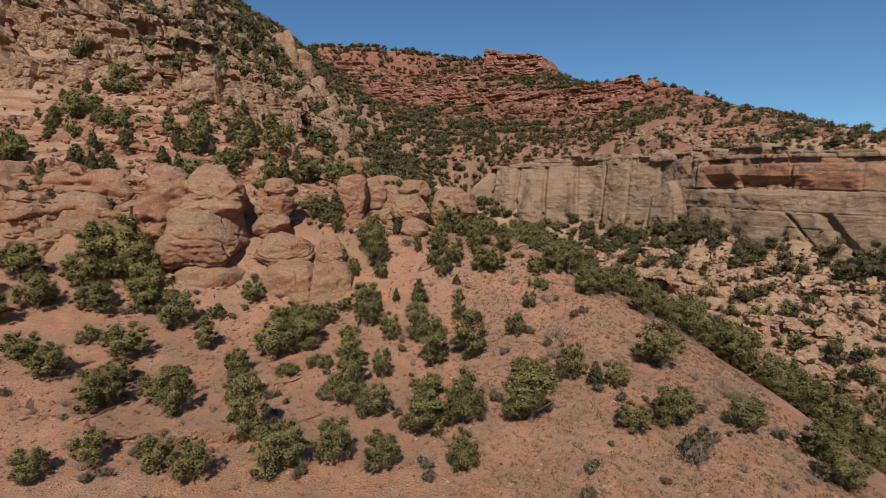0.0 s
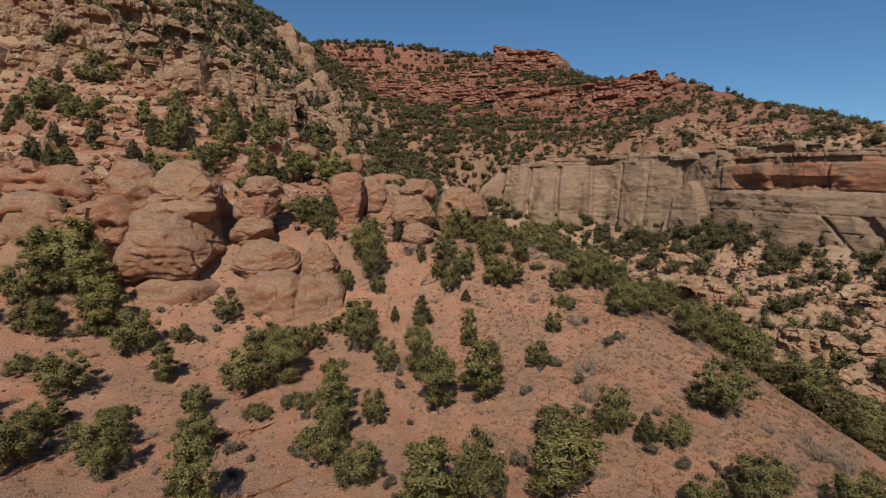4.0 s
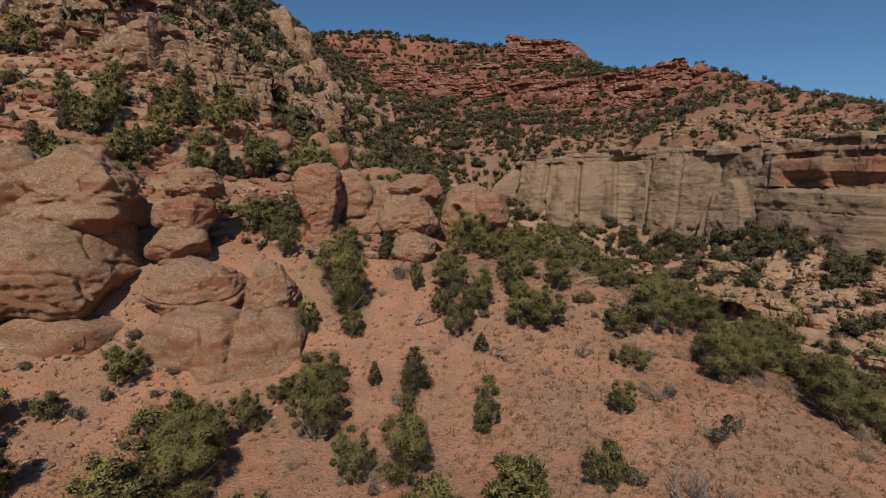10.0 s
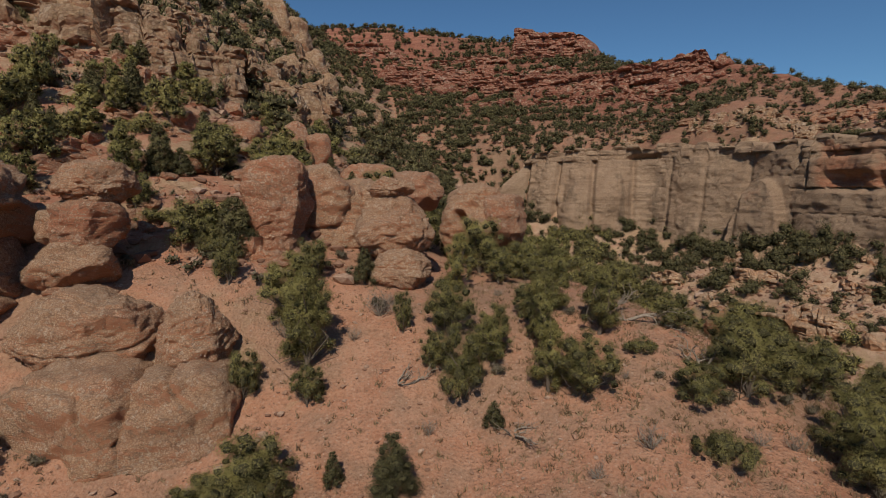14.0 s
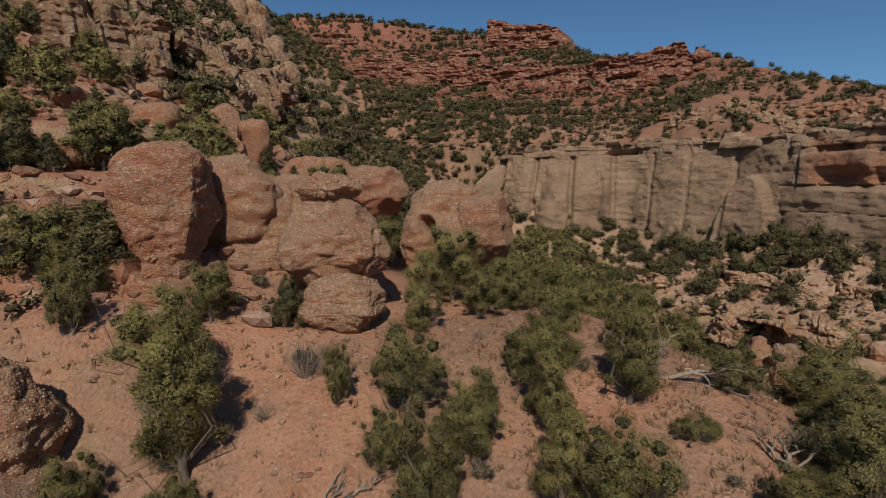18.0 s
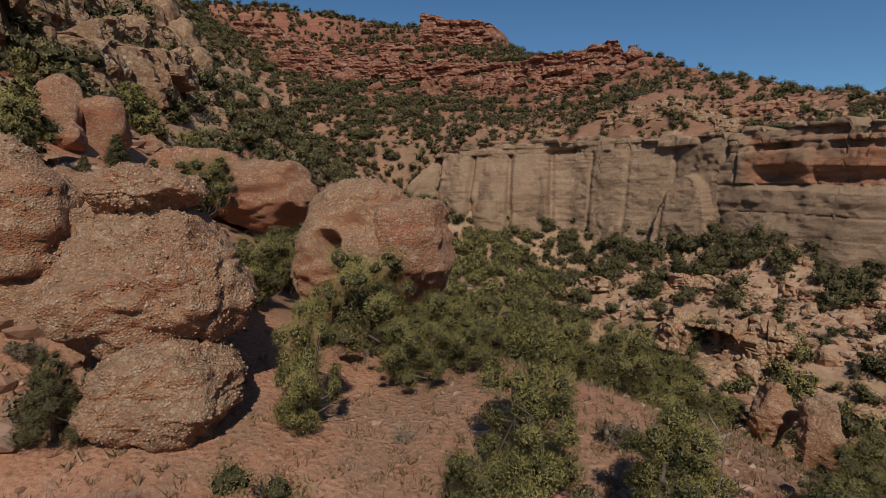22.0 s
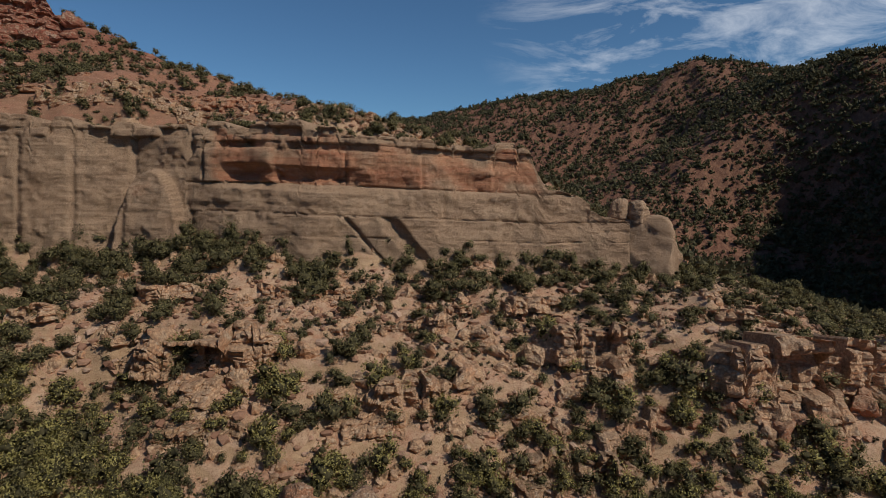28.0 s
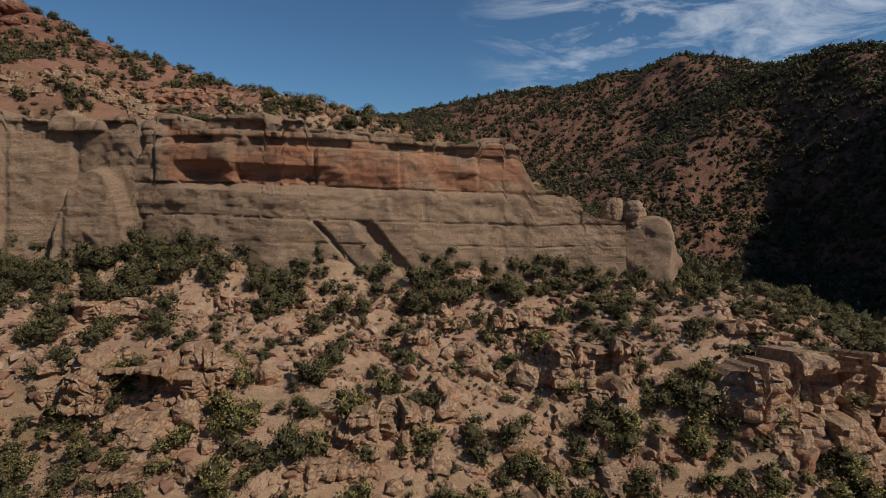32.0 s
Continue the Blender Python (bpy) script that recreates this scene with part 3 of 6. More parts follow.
def wall_profile(S, V, Z):
    n = fractal(S / 15.0, Z / 11.0, octaves=4, seed=41)
    zz = Z + 0.45 * fractal(S / 24.0, 0.0, octaves=3, seed=44) + 0.045 * np.clip(S - 115, 0, 60)
    left, right = ease(S, 106, 98), ease(S, 98, 106)
    # fluted buttresses at the tall western end
    flute = ease(S, 54, 44)
    off, crackf = joints(S, 12.0, 42, 1.2)
    bulge = np.sqrt(np.sin(S / 14.0 * np.pi + 0.9 * n + 2.2 * lattice(S / 17.0, 0.0, seed=62)) ** 2 + 0.1)
    low = flute * (5.0 * bulge * ease(Z, 37, 16) + 1.6 * lattice(S / 9.0, Z / 9.0, seed=71) + 2.0 * off - 2.2 * crackf) + (left - flute) * (1.3 * lattice(S / 14.0, Z / 40.0, seed=43) + 0.6 * off - 0.7 * crackf)
    # an arched flake against the face
    arch = np.clip(1 - ((S - 89) / 7.5) ** 2, 0, 1) ** 0.5
    flake = 3.2 * ease(6 + 18 * arch - Z, -0.3, 0.5) * (arch > 0.02)
    # a smooth foot to the east, with slanting joints
    slant = S - (19 - Z) * 0.85 + 0.9 * n
    low = low + right * (1.6 + 0.8 * lattice(S / 11.0, Z / 8.0, seed=47) - 0.35 * bump(zz, 11.0, 0.3) * ease(lattice(S / 12.0, 0.0, seed=72), -0.2, 0.4))
    cut = np.where(slant < 135, np.clip((slant - 132.6) / 2.4, 0, 1), np.clip((137.2 - slant) / 2.2, 0, 1) ** 0.5)
    low = low - right * (1.3 * np.clip(1 - np.abs(slant - 127) / 0.7, 0, 1) + 1.9 * cut) * ease(Z, 15.8, 14.0) * ease(Z, 2, 6)
    # beds above, each parted into blocks of its own
    bed = np.searchsorted(BEDS, zz)
    lo, hi = np.r_[-20.0, BEDS][bed], np.r_[BEDS, 60.0][bed]
    f = np.clip((zz - lo) / (hi - lo), 0, 1)
    width = BED_WIDE[np.clip(bed, 0, 8)]
    run = S / width + 0.3 * lattice(S / width * 0.8, bed * 3.7, seed=57) + 0.37 * bed
    block = np.floor(run).astype(int)
    edge = np.minimum(run - block, 1 - run + block) * width
    boff = hash3(block, bed, bed * 0 + 11) * 2 - 1
    high_bed = np.clip((hi - lo) / 3.0, 0, 1)
    front = np.sqrt(np.clip(1 - (2 * f - 1) ** 10, 0, 1)) * np.clip(edge / 0.5, 0, 1) ** 0.5
    upper = BED_OUT[np.clip(bed, 0, 8)] * (0.35 + 0.65 * right) + (0.4 + 0.7 * high_bed) * boff + (0.4 + 0.45 * high_bed) * front + 0.35 * lattice(S / 5.0, Z / 2.2, seed=59)
    hollow = 3.9 * ease(S, 103, 107) * ease(S, 138, 129) * (0.85 + 0.2 * lattice(S / 6.0, 0.0, seed=73)) + 1.2 * np.exp(-((S - 158) / 6.0) ** 2)
    upper = upper - hollow * (0.9 + 0.25 * fractal(S / 3.0, Z / 2.0, octaves=3, seed=69)) * bump(zz, 22.9 + 0.5 * lattice(S / 9.0, 0.0, seed=70), 2.6) ** 0.6 * right - 3.4 * np.clip(1.6 - 1.6 * np.hypot((S - 51) / 5.0, (Z - 31.5) / 1.8), 0, 1)
    foot_of_beds = np.where(S > 97 + 2.5 * lattice(Z / 5.0, 0.0, seed=49), 15.2, 31.2)
    high = (zz > foot_of_beds) * 1.0
    # fine level beds all over
    q = (zz + 0.25 * lattice(S / 9.0, 0.0, seed=66)) / 0.85
    thin = np.floor(q).astype(int)
    fine_beds = 0.07 * lattice(zz / 0.6, S / 25.0, seed=67) - 0.16 * bump(q - thin, 0.0, 0.2) * (hash3(thin, thin * 0 + 5, thin * 0) > 0.80) * ease(lattice(S / 14.0, thin * 1.7, seed=68), -0.3, 0.3)
    push = -(Z - 4) * 0.12 + 1.0 * n + np.where(high > 0, upper, low) + flake + fine_beds
    push = push + 0.26 * fractal(S / 1.8, Z / 1.4, octaves=3, seed=48) + 0.3 * lattice(S / 4.5, Z / 22.0, seed=58) + 0.25 * fractal(S / 6.0, Z / 4.0, octaves=3, seed=60)
    fresh = high * (0.20 + 0.30 * right + 0.25 * lattice(S / 8.0, Z / 3.0, seed=74)) * (bed > 1) * ease(wall_top(S) - Z, 0.6, 2.0) + 0.06 * flake + 0.5 * np.exp(-((S - 118) / 14.0) ** 2) * bump(zz, 23.6, 3.4)
    return push, fresh


WALL_PLAN = ((14, 226, 0), (38, 211, 0), (60, 203, 0), (76, 180, 0), (86, 158, 0), (92, 138, 0), (104, 122, 0), (119, 106, 0), (129, 92, 0), (134, 84, 0))


cliff("cliff_wall", WALL_PLAN, lambda s: -1.0 + 8 * ease(s, 60, 10), wall_top, wall_profile, WALL, 0.40, 0.22,
      "long grey-brown sandstone cliff with orange overhanging beds and vertical streaks")

# ---- rocks ----
def boulder_mesh(name, half, seed, material, square=2.6, taper=(1.0, 1.0, 1.0), beds=0.10, bed=0.8, rough=0.10, sub=5, dents=(), facets=6, smooth=True, cut=0.80):
    """A weathered rock about its own middle. taper: breadth at the foot, the middle and the top; beds: depth of level grooves;
    facets: flat breaks, cut at that share of its radius; dents: hollows (x, y, z, radius, depth) in its own metres."""
    n, f = BALLS[sub]
    half = np.array(half, float)
    r = (np.abs(n) ** square).sum(1) ** (-1 / square)
    v = n * r[:, None]
    rng = np.random.RandomState(seed)
    for _ in range(facets):
        d = rng.normal(size=3) * (1, 1, 0.7)
        d /= np.linalg.norm(d)
        over = np.clip(v @ d - (cut + 0.22 * rng.rand()), 0, None)
        v = v - 0.88 * over[:, None] * d
    wide = np.interp(v[:, 2], (-1, -0.15, 1), taper)
    v[:, :2] *= wide[:, None]
    v = v * half
    size = half.mean()
    out = n / half
    out /= np.linalg.norm(out, axis=1)[:, None]
    push = 1.35 * rough * size * fractal(v[:, 0] / size * 1.2, v[:, 1] / size * 1.2, v[:, 2] / size * 1.6, 5, seed, 0.45)
    push = push + 0.028 * size * fractal(v[:, 0] / size * 4, v[:, 1] / size * 4, v[:, 2] / size * 7, 3, seed + 2, 0.6)
    push = push + 0.085 * fractal(v[:, 0] * 1.5, v[:, 1] * 1.5, v[:, 2] * 2.4, 4, seed + 9, 0.7)
    pits = np.abs(lattice(v[:, 0] * 0.8, v[:, 1] * 0.8, v[:, 2] * 1.3, seed + 12))
    push = push - 0.09 * np.clip(1 - pits / 0.08, 0, 1)
    crack = np.abs(lattice(v[:, 0] / size * 0.9, v[:, 1] / size * 0.9, v[:, 2] / size * 1.3, seed + 7))
    push = push - 0.075 * size * np.clip(1 - crack / 0.06, 0, 1)
    if beds:
        level = v[:, 2] + 0.25 * fractal(v[:, 0] / 2.5, v[:, 1] / 2.5, 0, 2, seed + 4)
        push = push - beds * np.clip(lattice(level / bed, 0.0, 0.0, seed + 5) - 0.1, 0, 1) * 1.6
    v = v + out * push[:, None]
    for x, y, z, radius, depth in dents:
        d = np.linalg.norm(v - (x, y, z), axis=1)
        v = v - out * (depth * np.clip(1.6 * (1 - d / radius), 0, 1))[:, None]
    return mesh_from(name, v, f, material, smooth)


PEBBLE_SHAPE = (np.array(((1, 0, 0), (-1, 0, 0), (0, 1, 0), (0, -1, 0), (0, 0, 1), (0, 0, -1)), float),
                np.array(((0, 2, 4), (2, 1, 4), (1, 3, 4), (3, 0, 4), (2, 0, 5), (1, 2, 5), (3, 1, 5), (0, 3, 5))))


def pebbles(ob, count, sizes, seed):
    """Rounded stones that stand proud of the rock they are set in."""
    n = len(ob.data.vertices)
    v, nv = np.empty(n * 3), np.empty(n * 3)
    ob.data.vertices.foreach_get("co", v)
    ob.data.vertices.foreach_get("normal", nv)
    v, nv = v.reshape(-1, 3), nv.reshape(-1, 3)
    rng = np.random.RandomState(seed)
    pick = rng.randint(0, n, count)
    pick = pick[rng.rand(count) < 0.25 + 0.75 * ease(fractal(v[pick, 0] / 1.3, v[pick, 1] / 1.3, v[pick, 2] / 1.3, 2, seed), -0.5, 0.4)]
    cv, cf = PEBBLE_SHAPE
    size = sizes[0] + (sizes[1] - sizes[0]) * rng.rand(len(pick)) ** 2.5
    shape = (1 + 0.28 * rng.normal(size=(len(pick), len(cv), 1)).clip(-1, 1)) * (0.75 + 0.5 * rng.rand(len(pick), 1, 3))
    centre = v[pick] + rng.normal(size=(len(pick), 3)) * 0.03 - 0.5 * nv[pick] * size[:, None]
    verts = centre[:, None] + cv[None] * shape * size[:, None, None]
    faces = cf[None] + len(cv) * np.arange(len(pick))[:, None, None]
    crust = new("pebble_crust", mesh_from("pebble_crust", verts.reshape(-1, 3), faces.reshape(-1, 3), PEBBLE))
    crust.parent = ob
    return tagged(crust, "pale and brown pebbles set in the rock", kind="stuff")


def boulder(name, label, x, y, z, half, seed, material=None, turn=0.0, lean=0.0, group="", crust=0, **shape):
    ob = new(name, boulder_mesh(name, half, seed, material or PUDDING, **shape))
    ob.matrix_world = pose(x, y, z, lean, 0, turn)
    if crust:
        pebbles(ob, int(3.4 * crust), (0.018, 0.065), seed)
    return tagged(ob, label, "rock", group)


def rock_part(name, parent, x, y, z, half, seed, material=None, label="", crust=0, **shape):
    ob = new(name, boulder_mesh(name, half, seed, material or PUDDING, **shape))
    ob.parent = parent
    ob.matrix_world = pose(x, y, z)
    if crust:
        pebbles(ob, int(3.4 * crust), (0.018, 0.065), seed)
    return tagged(ob, label) if label else ob


# the pair of boulders like a head, with its cap stone
head = tagged(new("balanced_boulder"), "broad pebbly boulder with a flat cap stone, overhanging the slope", "rock")
head.location = (-3.6, 67.2, 14.6)
bpy.context.view_layer.update()
rock_part("body", head, -3.55, 67.3, 16.75, (2.85, 2.3, 2.3), 3, crust=3200, square=3.0, taper=(0.74, 1.04, 0.70), sub=6, rough=0.09, dents=((0.9, -2.1, -0.1, 0.7, 0.28), (-0.2, -1.9, 1.5, 1.5, 0.35)))
rock_part("cap_rock", head, -3.8, 67.6, 19.65, (1.65, 1.35, 0.72), 5, crust=1100, square=2.7, taper=(0.7, 1.0, 0.75), sub=6, rough=0.14, label="flat undercut cap stone")
boulder("boulder", "rounded lower boulder tucked under the overhanging one", -2.9, 65.7, 13.95, (2.3, 1.8, 1.35), 7, crust=1500, square=3.0, taper=(0.8, 1.0, 0.8), sub=6, rough=0.11)
boulder("rock_outcrop", "sloping apron of pebbly rock joining the boulders", -7.6, 72.3, 17.1, (5.3, 3.2, 3.5), 9, crust=3800, square=3.0, taper=(1.15, 1.0, 0.72), sub=6, rough=0.12, dents=((-2.6, -2.0, 2.0, 0.9, 0.5),))
boulder("block_boulder", "tall square block of reddish pebbly rock", -11.9, 66.8, 18.4, (2.55, 1.7, 3.25), 11, PUDDING_RED, turn=8, crust=3000, square=4.6, taper=(0.92, 1.02, 0.82), sub=6, rough=0.07)
boulder("rock_ledge", "level red sandstone beds under the block", -12.1, 66.3, 14.3, (3.4, 2.5, 1.6), 13, PUDDING_RED, crust=1400, square=4.0, taper=(1.08, 1.0, 0.9), beds=0.32, bed=0.55, sub=6, rough=0.07)
boulder("rock_outcrop", "rounded tan rock beside the block", -9.6, 70.4, 18.9, (2.6, 2.0, 2.7), 15, crust=1400, square=2.6, taper=(1.1, 1.0, 0.7), rough=0.12)
# the arch rock at the end of the spur
boulder("arch_rock", "tan pebbly rock with a small dark cave in its face", 2.6, 75.6, 16.9, (3.2, 2.6, 3.2), 17, crust=3600, square=4.0, facets=10, taper=(1.0, 1.0, 0.62), sub=6, rough=0.10,
        dents=((-1.55, -2.3, 0.45, 0.75, 2.6), (1.4, -2.3, 0.4, 0.9, 0.35)))
boulder("red_block", "square-edged red sandstone block against the arch rock", 5.0, 75.8, 16.5, (1.9, 2.7, 2.7), 19, PUDDING_RED, crust=1800, square=5.5, taper=(0.66, 1.0, 0.97), beds=0.12, bed=1.1, rough=0.06)
boulder("boulder", "smooth red boulder on the wooded slope", -4.2, 88.2, 19.6, (3.5, 2.2, 2.4), 21, PUDDING_RED, square=2.6, beds=0.1, rough=0.12)
boulder("boulder", "long red boulder low on the slope", -8.8, 90.5, 20.9, (3.4, 2.0, 1.8), 22, PUDDING_RED, square=2.6, beds=0.1, rough=0.12)
# the hoodoo and its neighbours
hoodoo = tagged(new("hoodoo"), "stacked pillar of pebbly rock with a dark weathered cap", "rock")
hoodoo.location = (-21.5, 60.3, 13.2)
bpy.context.view_layer.update()
rock_part("cap_rock", hoodoo, -20.7, 60.6, 19.65, (2.35, 2.0, 1.45), 23, crust=1600, square=2.8, taper=(0.72, 1.0, 0.7), sub=6, rough=0.13, label="dark rounded cap rock")
rock_part("column", hoodoo, -21.0, 60.6, 17.35, (1.95, 1.8, 1.45), 24, PUDDING_RED, crust=1300, square=5.0, rough=0.08)
rock_part("knob", hoodoo, -23.2, 60.4, 17.1, (0.95, 0.95, 1.0), 25, square=2.8, rough=0.14, sub=4)
rock_part("column", hoodoo, -21.8, 60.2, 14.95, (2.6, 2.0, 1.35), 26, crust=1500, square=4.8, taper=(0.86, 1, 0.9), rough=0.08)
rock_part("neck", hoodoo, -21.6, 60.2, 13.35, (2.15, 1.8, 0.75), 27, PUDDING_RED, square=3.2, beds=0.2, bed=0.4, rough=0.07, sub=4)
boulder("boulder", "huge rounded boulder under the pillar", -19.5, 58.0, 11.1, (3.75, 3.3, 2.65), 29, crust=3600, square=2.9, taper=(0.62, 1.03, 0.85), sub=6, rough=0.08)
boulder("egg_boulder", "egg-shaped grey-tan boulder standing on end", -13.6, 57.5, 11.35, (2.05, 1.8, 2.45), 31, crust=1800, square=2.5, taper=(0.85, 1.05, 0.55), sub=6, rough=0.07)
boulder("rock_buttress", "broad smooth base of pebbly rock", -18.2, 56.6, 5.2, (3.9, 4.5, 5.1), 33, crust=4200, square=4.2, taper=(1.12, 1.0, 0.92), sub=6, rough=0.09, dents=((2.2, -2.9, 1.3, 0.8, 0.5),))
boulder("rock_buttress", "rounded buttress of pebbly rock", -13.5, 57.0, 5.4, (3.0, 4.1, 4.8), 35, crust=3600, square=4.0, taper=(1.15, 1.0, 0.85), sub=6, rough=0.09)
# the great bulging boulder and the pile above it
boulder("bulging_boulder", "great bulging boulder overhanging a dark hollow", -29.8, 57.0, 13.4, (5.3, 5.4, 3.95), 37, crust=3800, square=4.4, taper=(0.94, 1.02, 0.80), sub=6, rough=0.08)
boulder("stacked_rock", "weathered pile of rounded beds, dark on top", -28.2, 58.6, 18.9, (4.5, 4.2, 3.4), 39, crust=2200, square=3.8, taper=(1.02, 1.0, 0.66), beds=0.75, bed=1.25, sub=6, rough=0.14)
boulder("boulder", "rounded tan boulder high on the ledge", -35.2, 59.6, 19.5, (2.8, 2.6, 3.5), 41, square=2.7, rough=0.12)
boulder("rock_buttress", "reddish rock base below the bulging boulder", -29.6, 56.4, 6.8, (6.2, 4.2, 4.3), 43, PUDDING, crust=2600, square=4.0, taper=(1.12, 1.0, 0.9), rough=0.09)
boulder("rock_ledge", "red hollowed rock beside the bulging boulder", -36.8, 57.4, 15.6, (3.6, 2.6, 3.0), 45, PUDDING_RED, square=2.7, beds=0.2, rough=0.14, dents=((1.3, -2.2, 0.3, 1.2, 0.9),))
boulder("boulder", "big rounded boulder on the ledge", -42.3, 60.3, 19.7, (3.4, 2.8, 2.8), 47, PUDDING_RED, square=2.7, taper=(0.75, 1.0, 0.75), rough=0.13)
boulder("rock_buttress", "tan cliff of pebbly rock", -44.8, 57.6, 14.9, (4.4, 3.4, 4.6), 49, square=2.7, rough=0.10)
boulder("rock_ledge", "long ledge of dark weathered beds", -48.5, 61.6, 20.4, (6.4, 2.8, 2.1), 51, PUDDING_RED, square=2.8, beds=0.45, bed=0.9, rough=0.12)
boulder("boulder", "rounded boulder at the far end of the ledge", -57.0, 61.0, 20.2, (4.4, 3.2, 3.2), 53, square=2.7, beds=0.3, rough=0.12)
boulder("rock_buttress", "tan rock face below the ledge", -55.0, 57.0, 15.5, (5.5, 3.0, 4.0), 54, square=2.7, rough=0.12)
# slabs on the red slope above, and the cave rock on the far side of the spur
boulder("leaning_slab", "leaning slab of pink sandstone", -17.3, 89.5, 25.0, (1.5, 1.1, 2.7), 55, PUDDING_RED, turn=10, lean=-8, square=3.2, beds=0.12, rough=0.10, sub=4)
boulder("leaning_slab", "tilted slab of pink sandstone", -15.0, 90.5, 24.2, (1.7, 1.1, 2.1), 56, PUDDING_RED, turn=-14, lean=6, square=3.2, beds=0.12, rough=0.10, sub=4)
boulder("boulder", "pink sandstone boulder on the slope", -22.5, 88.0, 25.6, (2.2, 1.6, 1.5), 57, PUDDING_RED, square=3.0, beds=0.2, rough=0.12, sub=4)
boulder("cave_rock", "dark rock beside a black cleft on the spur", 23.2, 70.8, 8.5, (0.85, 0.9, 1.7), 58, turn=-18, square=5.0, taper=(1.1, 1.0, 0.75), rough=0.09)
boulder("boulder", "small rock at the mouth of the cleft", 21.7, 71.0, 7.4, (0.5, 0.45, 0.6), 59, square=2.8, rough=0.13, facets=14, cut=0.6, sub=4)
boulder("boulder", "rock behind the black cleft", 22.6, 73.2, 8.4, (1.05, 0.85, 1.7), 60, square=3.0, rough=0.13, facets=14, cut=0.6)
# the pinnacle at the end of the long cliff
boulder("rock_pinnacle", "squat grey sandstone tower at the cliff's end", 139.0, 81.2, 5.8, (6.5, 8.4, 7.9), 61, WALL, turn=-8, square=3.8, taper=(1.06, 1.0, 0.78), beds=0.5, bed=2.2, rough=0.07)
boulder("sandstone_tower", "rounded knob on the squat tower", 138.4, 87.0, 14.6, (2.9, 2.4, 3.2), 62, WALL, square=3.2, taper=(1.0, 1.0, 0.72), beds=0.4, bed=1.6, rough=0.08)
boulder("sandstone_tower", "broad knob on the squat tower", 138.6, 83.2, 14.2, (3.2, 2.7, 3.2), 63, WALL, square=3.2, taper=(1.0, 1.0, 0.74), beds=0.4, bed=1.6, rough=0.08)
# the columns of the tan tower
for x, y, z, half, seed in ((-70, 224, 68, (5.4, 5.5, 14), 71), (-61.5, 222, 70, (5.8, 5.5, 16.5), 72), (-54, 223, 66, (4.8, 5, 13.5), 73), (-48, 221, 58, (4.6, 5, 10), 74),
                            (-43, 216, 51, (4.4, 4, 8), 75), (-60, 213, 55, (6.5, 5, 7), 76), (-51, 212, 50, (6, 5, 6.5), 77), (-77, 225, 62, (5.5, 5, 11), 78)):
    boulder("rock_tower", "rounded tan sandstone tower on the canyon side", x, y - 5, z, tuple(1.15 * h for h in half[:2]) + (half[2] * 1.05,), seed, CRAG, square=3.2, taper=(1.15, 1.05, 0.80), rough=0.10, beds=0.5, bed=4.0, sub=5, group="tan towers")
for x, y, z, half, seed in ((-92, 112, 58, (7.5, 6, 11), 81), (-102, 114, 60, (6.5, 6, 11), 82)):
    boulder("rock_tower", "rounded brown tower high above the slope", x, y, z, half, seed, PUDDING, square=3.0, taper=(1.05, 1.0, 0.7), rough=0.13, beds=0.4, bed=3.0, sub=4, group="brown towers")

# broken blocks of the tan crag, and of the pale slope across the wash
BLOCKS = [boulder_mesh("crag_rock", (0.9, 0.75, 0.95), 90 + n, CRAG, square=4.5, taper=(1.1, 1.0, 0.8), beds=0.14, bed=0.5, rough=0.10, sub=3, facets=16, smooth=False, cut=0.55) for n in range(6)]
PALE_BLOCKS = [boulder_mesh("slope_rock", (1.0, 0.8, 0.65), 120 + n, PALE_ROCK, square=4.5, taper=(1.1, 1.0, 0.8), beds=0.14, bed=0.5, rough=0.10, sub=3, facets=16, smooth=False, cut=0.55) for n in range(4)]
PINK_BLOCKS = [boulder_mesh("slope_rock", (1.0, 0.8, 0.6), 97 + n, PUDDING_RED, square=4.0, taper=(1.1, 1.0, 0.8), beds=0.14, bed=0.5, rough=0.10, sub=3, facets=16, smooth=False, cut=0.55) for n in range(4)]


def strew(name, label, meshes, box, count, sizes, keep, seed, group, sink=0.25):
    rng = np.random.RandomState(seed)
    made = 0
    while made < count:
        x, y = box[0] + (box[1] - box[0]) * rng.rand(), box[2] + (box[3] - box[2]) * rng.rand()
        s, a, k, tilt = sizes[0] + (sizes[1] - sizes[0]) * rng.rand() ** 2, rng.rand() * 360, rng.randint(len(meshes)), rng.normal(size=2) * 7
        if rng.rand() > keep(x, y):
            continue
        ob = new(name, meshes[k])
        ob.matrix_world = pose(x, y, float(floor_at(x, y)[0]) + s * (0.7 - sink - 0.35), tilt[0], tilt[1], a) @ Matrix.Diagonal((s, s, s * (0.8 + 0.7 * rng.rand()), 1))
        tagged(ob, label, "rock", group)
        made += 1


